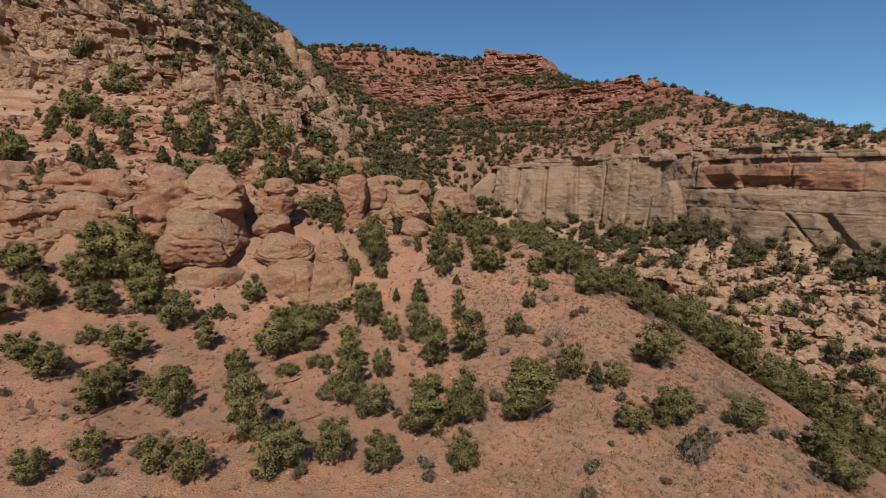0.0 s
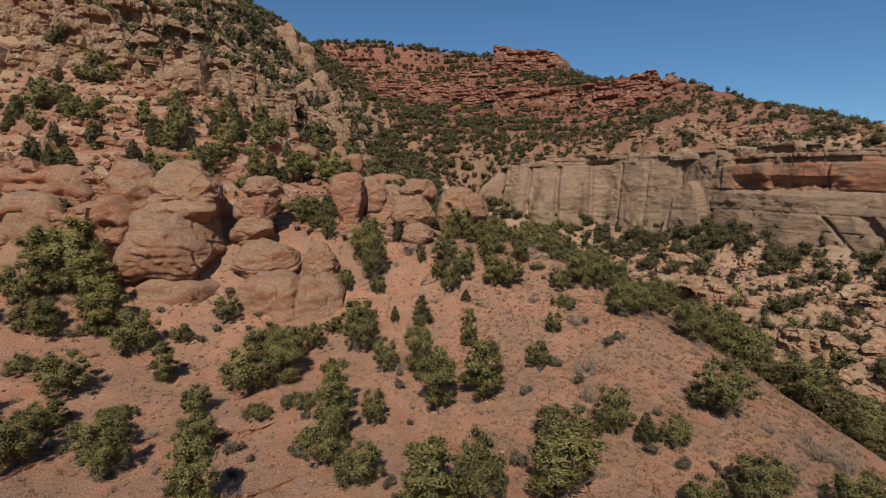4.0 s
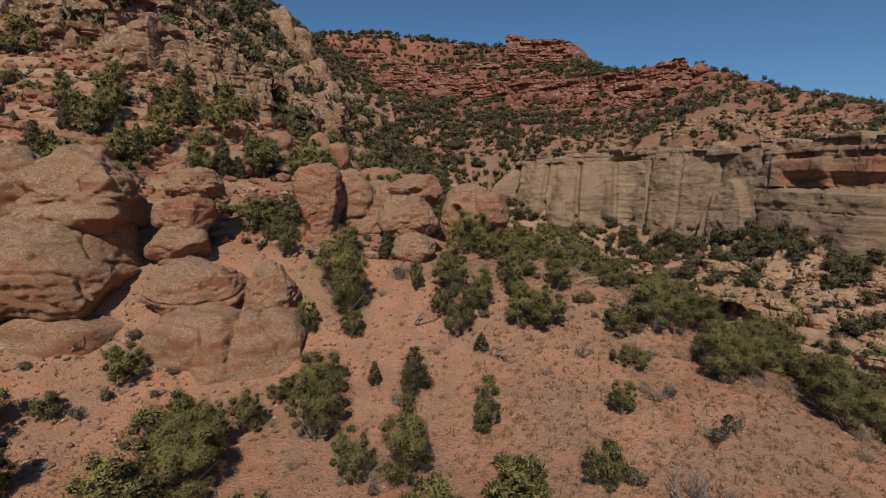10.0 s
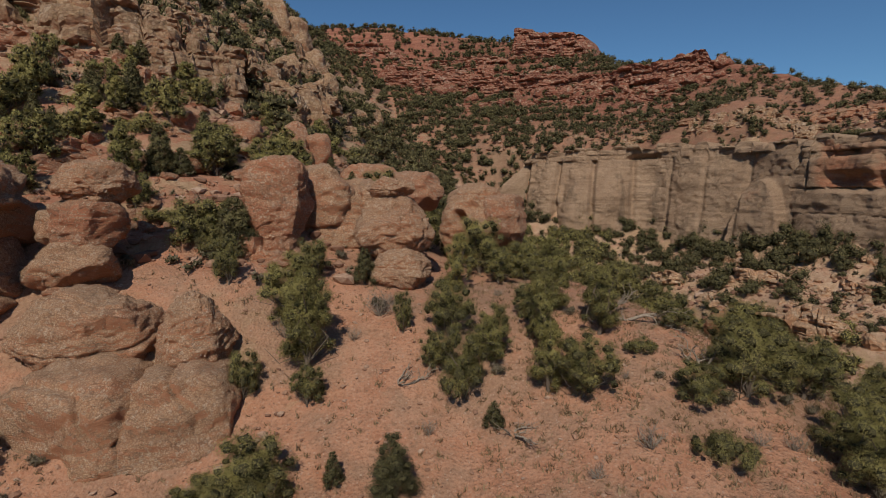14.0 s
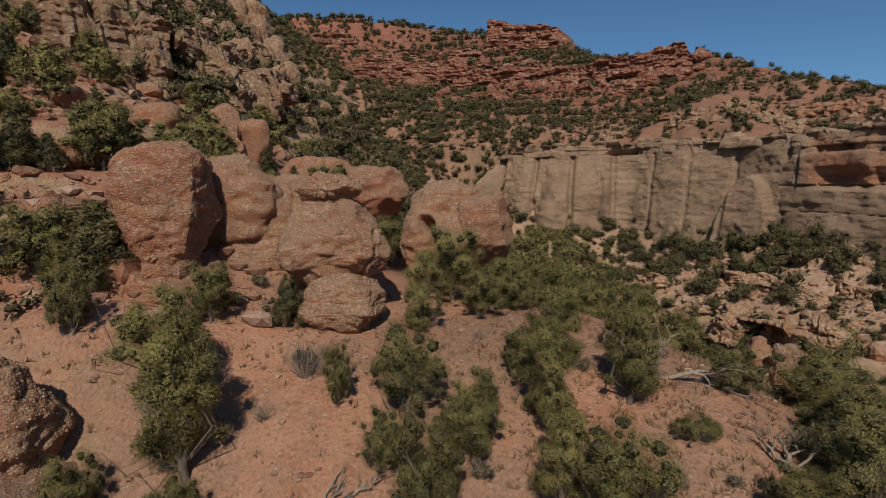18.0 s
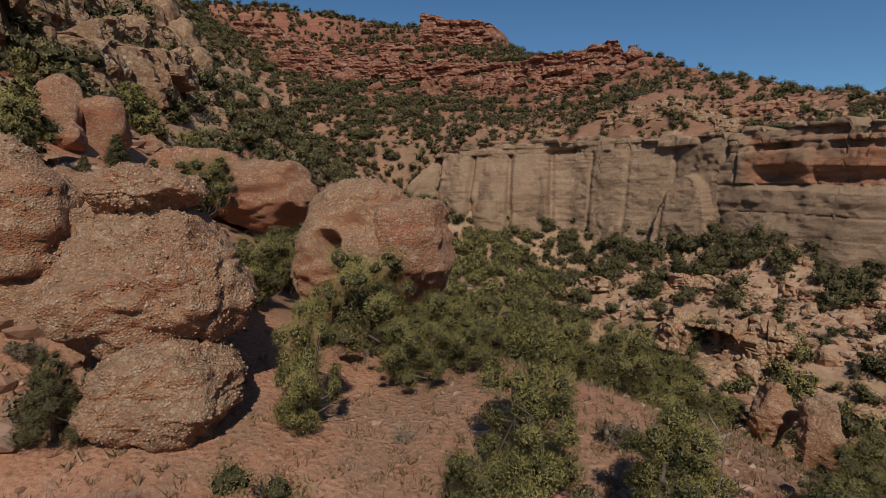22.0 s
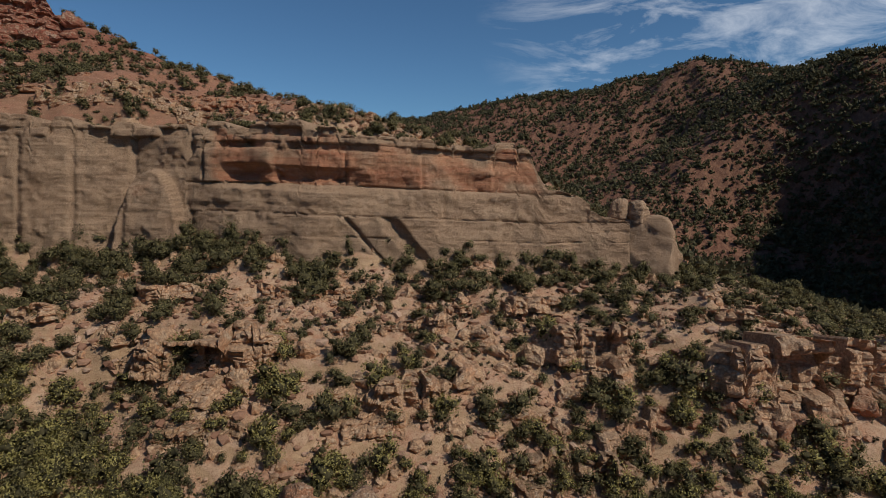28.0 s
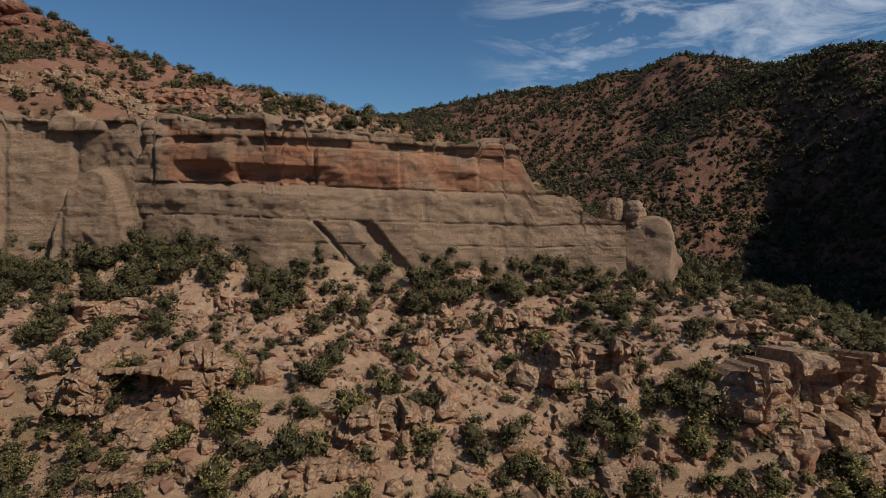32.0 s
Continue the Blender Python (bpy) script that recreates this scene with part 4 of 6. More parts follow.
def heap(name, label, meshes, box, count, sizes, keep, seed):
    """Broken blocks past counting, as one mesh."""
    rng = np.random.RandomState(seed)
    shapes = []
    for me in meshes:
        v, f = np.empty(len(me.vertices) * 3), np.empty(len(me.loops), np.int32)
        me.vertices.foreach_get("co", v)
        me.loops.foreach_get("vertex_index", f)
        shapes.append((v.reshape(-1, 3), f.reshape(-1, 3)))
    x, y = box[0] + (box[1] - box[0]) * rng.rand(count), box[2] + (box[3] - box[2]) * rng.rand(count)
    ok = rng.rand(count) < keep(x, y)
    vs, fs, at = [], [], 0
    for px, py, pz in zip(x[ok], y[ok], floor_at(x[ok], y[ok])):
        v, f = shapes[rng.randint(len(shapes))]
        s, a = sizes[0] + (sizes[1] - sizes[0]) * rng.rand() ** 2, rng.rand() * 6.28
        c, sn = math.cos(a), math.sin(a)
        vs.append(np.stack([v[:, 0] * c - v[:, 1] * sn, v[:, 0] * sn + v[:, 1] * c, v[:, 2] * (0.8 + 0.8 * rng.rand())], 1) * s + (px, py, pz + 0.1 * s))
        fs.append(f + at)
        at += len(v)
    return tagged(new(name, mesh_from(name, np.concatenate(vs), np.concatenate(fs), meshes[0].materials[0], smooth=False)), label, "rocks", kind="stuff")


RUBBLE = [boulder_mesh("rubble", (0.9, 0.75, 0.8), 140 + n, CRAG, square=4.5, taper=(1.1, 1.0, 0.8), rough=0.14, sub=2, facets=14, smooth=False, cut=0.55) for n in range(5)]
PALE_RUBBLE = [boulder_mesh("rubble", (1.0, 0.8, 0.65), 150 + n, PALE_ROCK, square=4.5, taper=(1.1, 1.0, 0.8), rough=0.14, sub=2, facets=14, smooth=False, cut=0.55) for n in range(5)]
PINK_RUBBLE = [boulder_mesh("rubble", (1.0, 0.8, 0.6), 160 + n, PUDDING_RED, square=4.5, taper=(1.1, 1.0, 0.8), rough=0.14, sub=2, facets=14, smooth=False, cut=0.55) for n in range(5)]
heap("crag_rubble", "broken tan blocks heaped over the crag", RUBBLE, (-105, -22, 94, 240), 1500, (0.6, 3.2), lambda x, y: region(x, y)[0], 71)
heap("slope_rubble", "broken pale blocks over the slope below the cliff", PALE_RUBBLE, (50, 135, 40, 180), 1500, (0.4, 1.7), lambda x, y: region(x, y)[1] * below_wall(x, y), 72)
heap("upper_rubble", "pink sandstone rubble over the upper slope", PINK_RUBBLE, (-66, -6, 63, 104), 500, (0.3, 1.3), lambda x, y: region(x, y)[4], 73)
strew("crag_rock", "square-edged tan rock on the broken crag", BLOCKS, (-100, -24, 96, 236), 90, (1.0, 4.2), lambda x, y: float(region(x, y)[0]), 7, "rocks of the tan crag")
strew("slope_rock", "pink sandstone block on the upper slope", PINK_BLOCKS, (-62, -8, 63, 100), 90, (0.5, 1.9), lambda x, y: float(region(x, y)[4]), 8, "rocks of the red slope")
strew("slope_rock", "pale broken rock on the slope below the cliff", PALE_BLOCKS, (52, 130, 45, 175), 110, (0.6, 2.0), lambda x, y: float(region(x, y)[1]), 9, "rocks below the cliff")


def ledgy(size, fresh=0.8, relief=1.0, tall=0.7):
    """Broken rock at the given size of block in metres: blocks on blocks, parted by joints. tall: a block's height against its breadth."""

    def profile(S, V, Z):
        k = size
        n = fractal(S / (5 * k), Z / (4 * k), octaves=4, seed=61)
        push = k * (1.5 - 2.2 * V) + 0.9 * relief * k * n
        for j, (wide, out) in enumerate(((4.2, 0.95), (1.7, 0.45), (0.7, 0.20))):
            w, h = wide * k, wide * k * tall
            level = (Z + 0.5 * h * fractal(S / (2.4 * w), 0.0, octaves=2, seed=64 + j)) / h
            bed = np.floor(level).astype(int)
            f = level - bed
            w = w * (0.6 + 0.9 * hash3(bed, bed * 0 + 3, bed * 0 + 8 + j))
            run = S / w + 0.45 * lattice(S / w * 0.8, bed * 3.7, seed=65 + j) + hash3(bed, bed * 0 + 7, bed * 0 + j) * 3
            blk = np.floor(run).astype(int)
            edge = np.minimum(np.minimum(run - blk, 1 - run + blk) * wide, np.minimum(f, 1 - f) * wide * tall)
            push = push + relief * k * out * ((hash3(blk, bed, bed * 0 + 11 + j) * 2 - 1) + 0.5 * np.clip(edge / 0.18, 0, 1) ** 0.5)
        return push, fresh + 0 * S

    return profile


def outcrop(name, plan, deep, tall, material, label, profile=None, step=0.45, rise=0.3, back=7.0, drop=4.0, broken=1.0, seed=0, sunk=0.65, notch=0.22):
    """A ledgy face that stands out of the slope along a plan line, high and low by turns."""
    p, _ = smooth_line([(x, y, 0) for x, y in plan], step)
    s = np.r_[0, np.cumsum(np.linalg.norm(np.diff(p[:, :2], axis=0), axis=1))]
    base = floor_at(p[:, 0], p[:, 1])
    k = np.ones(25) / 25
    base = np.convolve(np.pad(base, 12, "edge"), k, "valid")
    ends = ease(np.minimum(s, s[-1] - s), 0, min(0.3 * s[-1], 10.0))
    face = profile or ledgy(1.0)

    def closed(S, V, Z):
        """The face turns back into the hillside at both ends."""
        push, fresh = face(S, V, Z)
        return push - 5.0 * (1 - np.interp(S, s, ends)), fresh

    off, crack = joints(s, 2.0 + 0.35 * tall, 80 + seed)
    high = tall * (1 + notch * off - notch * crack) * (1 - broken + broken * ease(fractal(s / (4.0 * tall + 8), 0.0, octaves=2, seed=70 + seed), -0.45, 0.35)) * (1 - sunk * (1 - ends))
    return cliff(name, [(x, y, 0) for x, y in plan], lambda q: np.interp(q, s, base - deep - 1.5), lambda q: np.interp(q, s, base + high), closed, material, step, rise, label, back, drop, False)


RED_LABEL, TAN_LABEL, PALE_LABEL = "dark red ledges of level sandstone on the mountain", "tan broken cliff band on the canyon side", "pale broken ledges on the slope below the cliff"
outcrop("red_cliff", ((-46, 331), (-20, 327), (20, 320), (45, 300), (63, 282), (84, 258), (98, 246), (106, 246)), 5, 10, RED_ROCK, RED_LABEL, ledgy(2.0, tall=0.4), 0.8, 0.45, 8, 3, 0.1, 1, 1.0, 0.08)
outcrop("red_butte", ((28, 346), (36, 338), (50, 332), (64, 328), (75, 320)), 5, 13.5, RED_ROCK, "red layered butte on the skyline", ledgy(2.4, tall=0.4), 0.7, 0.45, 14, 0.5, 0.05, 2, 1.0, 0.07)
outcrop("red_cliff", ((-80, 350), (-40, 345), (0, 341), (34, 336)), 4, 7, RED_ROCK, RED_LABEL, ledgy(2.4, tall=0.4), 1.0, 0.6, 8, 3, 0.6, 3)
outcrop("red_cliff", ((-40, 317), (0, 309), (30, 296), (52, 276), (74, 255), (92, 238)), 4, 5, RED_ROCK, RED_LABEL, ledgy(2.2, tall=0.4), 0.9, 0.5, 8, 3, 0.8, 4)
outcrop("red_cliff", ((-30, 338), (10, 332), (40, 318), (60, 300)), 4, 5, RED_ROCK, RED_LABEL, ledgy(2.2, tall=0.4), 0.9, 0.5, 8, 3, 0.8, 5)
for k, plan in enumerate((((-100, 97), (-80, 96), (-60, 98), (-42, 102), (-31, 114), (-29, 140), (-33, 170), (-34, 202)),
                          ((-104, 101), (-82, 101), (-62, 104), (-48, 109), (-39, 120), (-37, 145), (-41, 172), (-42, 200)),
                          ((-106, 106), (-84, 106), (-66, 110), (-54, 117), (-46, 128), (-45, 150), (-49, 176), (-52, 204)),
                          ((-108, 112), (-88, 112), (-70, 117), (-60, 126), (-53, 140), (-53, 160), (-56, 185)),
                          ((-110, 119), (-92, 119), (-76, 125), (-68, 134), (-62, 150), (-62, 170), (-66, 190)),
                          ((-98, 93), (-78, 92), (-58, 93.5), (-38, 96), (-26, 106), (-24, 130), (-28, 165)),
                          ((-36, 203), (-44, 206), (-50, 208), (-58, 210), (-70, 212))[::-1])):
    outcrop("tan_cliff", plan, 4, 6.0, CRAG, TAN_LABEL, ledgy(1.0 + 0.1 * k, 0.8, 1.15, 1.15), 0.4, 0.3, 6, 3, 0.7, 10 + k)
for k, (plan, tall, size, mat) in enumerate(((((56, 149), (61, 140), (66, 128), (73, 120)), 8.5, 1.7, PALE_ROCK), (((62, 160), (72, 146), (80, 134), (92, 118)), 2.6, 1.1, PALE_ROCK),
                                  (((90, 116), (100, 101), (112, 84)), 3.0, 1.1, PALE_ROCK), (((68, 118), (74, 107), (82, 96)), 4.5, 1.2, PALE_ROCK), (((86, 86), (91, 77), (96, 68)), 5.0, 1.4, PALE_ROCK),
                                  (((52, 138), (58, 127), (64, 116)), 3.0, 1.1, CRAG), (((110, 72), (120, 56), (128, 40)), 2.6, 1.1, PALE_ROCK), (((74, 94), (82, 82), (88, 68)), 3.6, 1.2, CRAG),
                                  (((76, 126), (85, 114), (94, 102)), 3.6, 1.2, PALE_ROCK), (((78, 142), (88, 128)), 2.2, 1.0, PALE_ROCK), (((50, 172), (58, 160)), 3.0, 1.0, PALE_ROCK))):
    outcrop("pale_outcrop", plan, 4, tall, mat, PALE_LABEL, ledgy(size, 0.8, 1.35), 0.35, 0.24, 7, 1.5, 0.3 if k < 1 else 0.7, 20 + k)
outcrop("orange_outcrop", ((99, 70), (103, 60), (109, 50), (118, 39), (128, 26)), 6, 9.0, PALE_ROCK, "red-orange cliff band above the wash", ledgy(2.0), 0.4, 0.28, 8, 1.5, 0.25, 30)
outcrop("orange_outcrop", ((95, 93), (98, 83), (101, 72)), 5, 7.5, PALE_ROCK, "orange-tan ledge across the slope", ledgy(1.6), 0.35, 0.25, 8, 1.5, 0.3, 33)


def along_ledge(name, label, meshes, plan, count, sizes, seed, group, apart=2.5):
    """Broken blocks that lie along a ledge and below it."""
    rng = np.random.RandomState(seed)
    p, side = smooth_line([(x, y, 0) for x, y in plan], 1.0)
    for _ in range(count):
        j = rng.randint(len(p))
        x, y = p[j, :2] + side[j] * rng.normal() * apart
        s, k = sizes[0] + (sizes[1] - sizes[0]) * rng.rand() ** 2, rng.randint(len(meshes))
        turn = math.degrees(math.atan2(side[j, 1], side[j, 0])) + 90 + 25 * rng.normal()
        ob = new(name, meshes[k])
        ob.matrix_world = pose(x, y, float(floor_at(x, y)[0]) + 0.15 * s, 6 * rng.normal(), 6 * rng.normal(), turn) @ Matrix.Diagonal((s * (1 + 0.5 * rng.rand()), s, s * (0.8 + 0.6 * rng.rand()), 1))
        tagged(ob, label, "rock", group)


along_ledge("slope_rock", "pale broken rock on the slope below the cliff", PALE_BLOCKS, ((56, 148), (62, 139), (66, 131), (73, 122)), 34, (0.8, 3.0), 1, "rocks below the cliff")
along_ledge("slope_rock", "pale broken rock on the slope below the cliff", PALE_BLOCKS, ((84, 108), (93, 95), (97, 84), (102, 72)), 40, (0.8, 3.0), 2, "rocks below the cliff", 3.5)
along_ledge("slope_rock", "orange broken rock of the cliff band", PINK_BLOCKS, ((97, 72), (103, 60), (109, 50), (120, 37)), 36, (0.9, 3.2), 3, "rocks below the cliff", 3.0)
along_ledge("slope_rock", "pale broken rock on the slope below the cliff", PALE_BLOCKS, ((64, 122), (72, 109), (82, 95), (88, 80)), 40, (0.6, 2.2), 4, "rocks below the cliff", 4.0)
along_ledge("rim_rock", "weathered block on the edge of the long cliff", BLOCKS, [(x + 5, y + 4) for x, y, _ in WALL_PLAN[:-2]], 110, (0.7, 2.2), 5, "rocks on the cliff's rim", 3.0)
along_ledge("crag_rock", "square-edged tan rock on the broken crag", BLOCKS, ((-100, 97), (-80, 96), (-60, 98), (-42, 102), (-31, 114), (-29, 140), (-33, 170), (-34, 202)), 45, (1.2, 3.6), 6, "rocks of the tan crag")
along_ledge("crag_rock", "square-edged tan rock on the broken crag", BLOCKS, ((-104, 101), (-82, 102), (-62, 106), (-48, 112), (-40, 122), (-38, 145), (-43, 172), (-42, 200)), 50, (1.2, 3.6), 7, "rocks of the tan crag", 3.5)
along_ledge("crag_rock", "square-edged tan rock on the broken crag", BLOCKS, ((-106, 112), (-86, 112), (-68, 118), (-57, 127), (-51, 140), (-51, 160), (-54, 190)), 50, (1.2, 3.6), 8, "rocks of the tan crag", 3.5)
along_ledge("crag_rock", "square-edged tan rock on the broken crag", BLOCKS, ((-30, 205), (-40, 205), (-52, 208), (-66, 211)), 50, (1.5, 4.5), 9, "rocks of the tan crag", 3.5)
along_ledge("red_rock", "dark red block of the mountain's ledges", [boulder_mesh("red_rock", (1.0, 0.8, 0.6), 110 + n, RED_ROCK, square=4.5, taper=(1.05, 1.0, 0.85), beds=0.16, bed=0.4, rough=0.08, sub=3, facets=14, smooth=False, cut=0.6) for n in range(3)],
            ((-40, 328), (20, 318), (45, 299), (63, 281), (84, 257), (104, 242)), 80, (2.0, 5.0), 10, "rocks of the red mountain", 3.0)
outcrop("rim_ledge", ((30, 240), (46, 229), (70, 218), (92, 192), (104, 162), (113, 142), (128, 126)), 3, 2.4, CRAG, "stony ledge above the long cliff", ledgy(1.2), 0.5, 0.3, 6, 3, 0.8, 31)
outcrop("rim_ledge", ((60, 240), (84, 216), (102, 182), (113, 158)), 3, 2.0, PUDDING_RED, "reddish ledge on the slope above the long cliff", ledgy(1.2), 0.5, 0.3, 6, 3, 0.8, 32)
for k, plan in enumerate((((-62, 70), (-44, 70.5), (-32, 71), (-22, 73)), ((-58, 80), (-42, 80), (-30, 80), (-20, 82), (-13, 86)), ((-60, 88), (-44, 88), (-32, 90), (-24, 94)))):
    outcrop("red_ledge", plan, 2.5, 1.6, PUDDING_RED, "low ledges of pink sandstone on the red slope", ledgy(0.9), 0.3, 0.2, 4, 2.5, 0.8, 40 + k)
for k, (plan, tall, size) in enumerate(((((-74, 53), (-56, 54), (-44, 55), (-36, 56), (-27, 57)), 5.0, 1.5), (((-76, 59), (-56, 60), (-42, 60.5), (-33, 61), (-24, 63)), 3.6, 1.2),
                                        (((-17, 65.5), (-12, 64.6), (-8, 66)), 1.8, 0.8))):
    outcrop("rock_band", plan, 6, tall, PUDDING_RED if k else PUDDING, "band of pebbly red-brown rock behind the boulders", ledgy(size), 0.25, 0.2, 5, 1.0, 0.5, 60 + k)
outcrop("stone_ledge", ((-31, 26.5), (-22, 25.6), (-14, 26.2), (-6, 26.4)), 1.2, 0.75, PUDDING_RED, "low broken ledge of pink stone across the slope", ledgy(0.45), 0.18, 0.12, 2.5, 1.2, 0.7, 50)
outcrop("stone_ledge", ((-36, 30.5), (-30, 29), (-25, 29.5)), 1.2, 0.6, PUDDING_RED, "low broken ledge of pink stone across the slope", ledgy(0.45), 0.18, 0.12, 2.5, 1.2, 0.7, 51)
outcrop("stone_ledge", ((-22, 36), (-16, 35.4), (-10, 36)), 1.0, 0.4, PUDDING_RED, "low broken ledge of pink stone across the slope", ledgy(0.4), 0.18, 0.12, 2.5, 1.2, 0.8, 52)

# ---- trees ----
def sprays(rng, centres, ways, long, wide, blades=3):
    """Leaf sprays: slim pointed blades that fan out from one place."""
    n = len(centres)
    foot = centres - 0.4 * ways * long[:, None]
    v = []
    for _ in range(blades):
        d = ways + rng.normal(size=(n, 3)) * 0.45
        d /= np.linalg.norm(d, axis=1)[:, None]
        side = np.cross(d, rng.normal(size=(n, 3)))
        side /= np.linalg.norm(side, axis=1)[:, None] + 1e-9
        w = side * wide[:, None]
        start = foot + rng.normal(size=(n, 3)) * wide[:, None] * 0.5
        v.append(np.stack([start - w, start + w, start + d * long[:, None] * (0.8 + 0.5 * rng.rand(n, 1))], 1))
    v = np.stack(v, 1).reshape(-1, 3)
    return v, np.arange(len(v)).reshape(-1, 3)


def crown(rng, lobes, count, leaf, core=1, reach=1.0, blades=3, slim=(1.7, 0.25)):
    """A crown of lobes (x, y, z, radius): a broken core under many leaf sprays. The normals follow the lobes, as leaf masses shade."""
    vs, fs, ns, at = [], [], [], 0
    lobes = np.asarray(lobes)
    heart = lobes[:, :3].mean(0)
    for x, y, z, r in lobes:
        v, f = BALLS[core]
        jit = v + 0.55 * rng.normal(size=v.shape)
        ns.append(jit / np.linalg.norm(jit, axis=1)[:, None])
        v = v * (0.50 * r * (1 + 0.30 * rng.normal(size=(len(v), 1)).clip(-1, 1))) * (1, 1, 0.95) + (x, y, z)
        vs.append(v), fs.append(f + at)
        at += len(v)
    share = lobes[:, 3] ** 2
    pick = rng.choice(len(lobes), count, p=share / share.sum())
    way = rng.normal(size=(count, 3))
    way[:, 2] += 0.25
    way /= np.linalg.norm(way, axis=1)[:, None]
    r = lobes[pick, 3] * (0.48 + 0.64 * rng.rand(count) ** 0.8) * reach
    c = lobes[pick, :3] + way * r[:, None]
    inside = (np.linalg.norm(c[:, None] - lobes[None, :, :3], axis=2) < 0.50 * lobes[None, :, 3]).any(1)
    c, way = c[~inside], way[~inside]
    up = way * 0.7 + rng.normal(size=way.shape) * 0.5 + (0, 0, 0.4)
    up /= np.linalg.norm(up, axis=1)[:, None]
    size = leaf * (0.6 + 0.8 * rng.rand(len(c)))
    v, f = sprays(rng, c, up, size * slim[0], size * slim[1], blades)
    out = c - heart
    out = way * 0.4 + 0.6 * out / (np.linalg.norm(out, axis=1)[:, None] + 1e-6) + rng.normal(size=way.shape) * 0.38 + (0, 0, 0.2)
    out = np.repeat(out / np.linalg.norm(out, axis=1)[:, None], blades, 0)
    tri = v.reshape(-1, 3, 3)
    wrong = (np.cross(tri[:, 1] - tri[:, 0], tri[:, 2] - tri[:, 0]) * out).sum(1) < 0     # leaf faces turn outwards
    tri[wrong] = tri[wrong][:, [1, 0, 2]]
    v = tri.reshape(-1, 3)
    ns.append(np.repeat(out, 3, 0))
    inner = sum(len(q) for q in fs)
    return np.concatenate(vs + [v]), np.concatenate(fs + [f + at]), np.concatenate(ns), inner


def twig_shade_inside(me, inner):
    """The faces of the crown's core take a twig brown, darkened to stand for inner shade."""
    me.materials.append(INNER_SHADE)
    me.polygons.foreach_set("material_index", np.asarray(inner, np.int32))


def limb(vs, fs, a, b, ra, rb, rng, sides=6, bends=4, wobble=0.12):
    """A tapered crooked limb from a to b."""
    a, b = np.array(a, float), np.array(b, float)
    t = np.linspace(0, 1, bends + 1)
    mid = a + (b - a) * t[:, None]
    mid[1:-1] += rng.normal(size=(bends - 1, 3)) * wobble * np.linalg.norm(b - a)
    d = (b - a) / np.linalg.norm(b - a)
    u = np.cross(d, (0.3, 0.9, 0.2))
    u /= np.linalg.norm(u)
    w = np.cross(d, u)
    ang = np.arange(sides) * 2 * np.pi / sides
    ring = np.cos(ang)[:, None] * u + np.sin(ang)[:, None] * w
    rad = ra + (rb - ra) * t
    start = sum(len(v) for v in vs)
    vs.append((mid[:, None] + ring[None] * rad[:, None, None]).reshape(-1, 3))
    k = np.arange(bends)[:, None] * sides
    i = np.arange(sides)[None]
    q = np.stack([k + i, k + (i + 1) % sides, k + sides + (i + 1) % sides, k + sides + i], -1).reshape(-1, 4) + start
    fs.append(np.concatenate([q[:, :3], q[:, [0, 2, 3]]]))
    return mid


def lobes_for(kind, rng):
    """Crown lobes for a tree one metre high and about as wide as its kind."""
    out = []
    if kind == "round":
        for n in range(44):
            a, q = rng.rand() * 6.28, rng.rand() ** 0.45
            z = 0.16 + 0.70 * rng.rand()
            w = 0.43 * math.sqrt(max(0.06, 1 - ((z - 0.42) / 0.52) ** 2))
            out.append((w * q * math.cos(a), w * q * math.sin(a), z, 0.060 + 0.075 * rng.rand()))
        out += [(0, 0, 0.45, 0.24), (0.12, 0.1, 0.4, 0.19), (-0.13, 0.05, 0.38, 0.19), (0.0, -0.14, 0.36, 0.18)]
    elif kind == "cone":
        for n in range(34):
            z = 0.08 + 0.84 * (n + rng.rand() * 0.6) / 34
            w = 0.27 * (1.02 - z) ** 0.8
            a = n * 2.4 + rng.rand()
            out.append((w * math.cos(a), w * math.sin(a), z, 0.035 + 0.095 * (1.05 - z)))
        out.append((0, 0, 0.35, 0.17))
        out.append((0, 0, 0.6, 0.11))
    elif kind == "tall":
        for n in range(40):
            z = 0.10 + 0.82 * rng.rand()
            w = 0.24 * math.sqrt(max(0.08, 1 - ((z - 0.42) / 0.56) ** 2))
            a, q = rng.rand() * 6.28, rng.rand() ** 0.45
            out.append((w * q * math.cos(a), w * q * math.sin(a), z, 0.042 + 0.055 * rng.rand()))
        out += [(0, 0, 0.32, 0.14), (0, 0, 0.52, 0.14), (0.02, 0, 0.7, 0.09)]
    else:                                             # low
        for n in range(30):
            a, q = rng.rand() * 6.28, rng.rand() ** 0.5
            out.append((0.62 * q * math.cos(a), 0.62 * q * math.sin(a), 0.22 + 0.48 * rng.rand() * (1.15 - q), 0.10 + 0.09 * rng.rand()))
        out.append((0, 0, 0.3, 0.34))
    return out


KINDS = {"round": ("juniper_tree", "bushy olive-green juniper on the red slope", JUNIPER),
         "cone": ("pinyon_pine", "dense dark green pinyon pine, pointed at the top", PINYON_AND_FAR_SHADE),
         "tall": ("juniper_tree", "tall ragged juniper with grey dead twigs", JUNIPER),
         "low": ("juniper_bush", "low spreading dark green juniper bush", JUNIPER)}
MODELS = {}


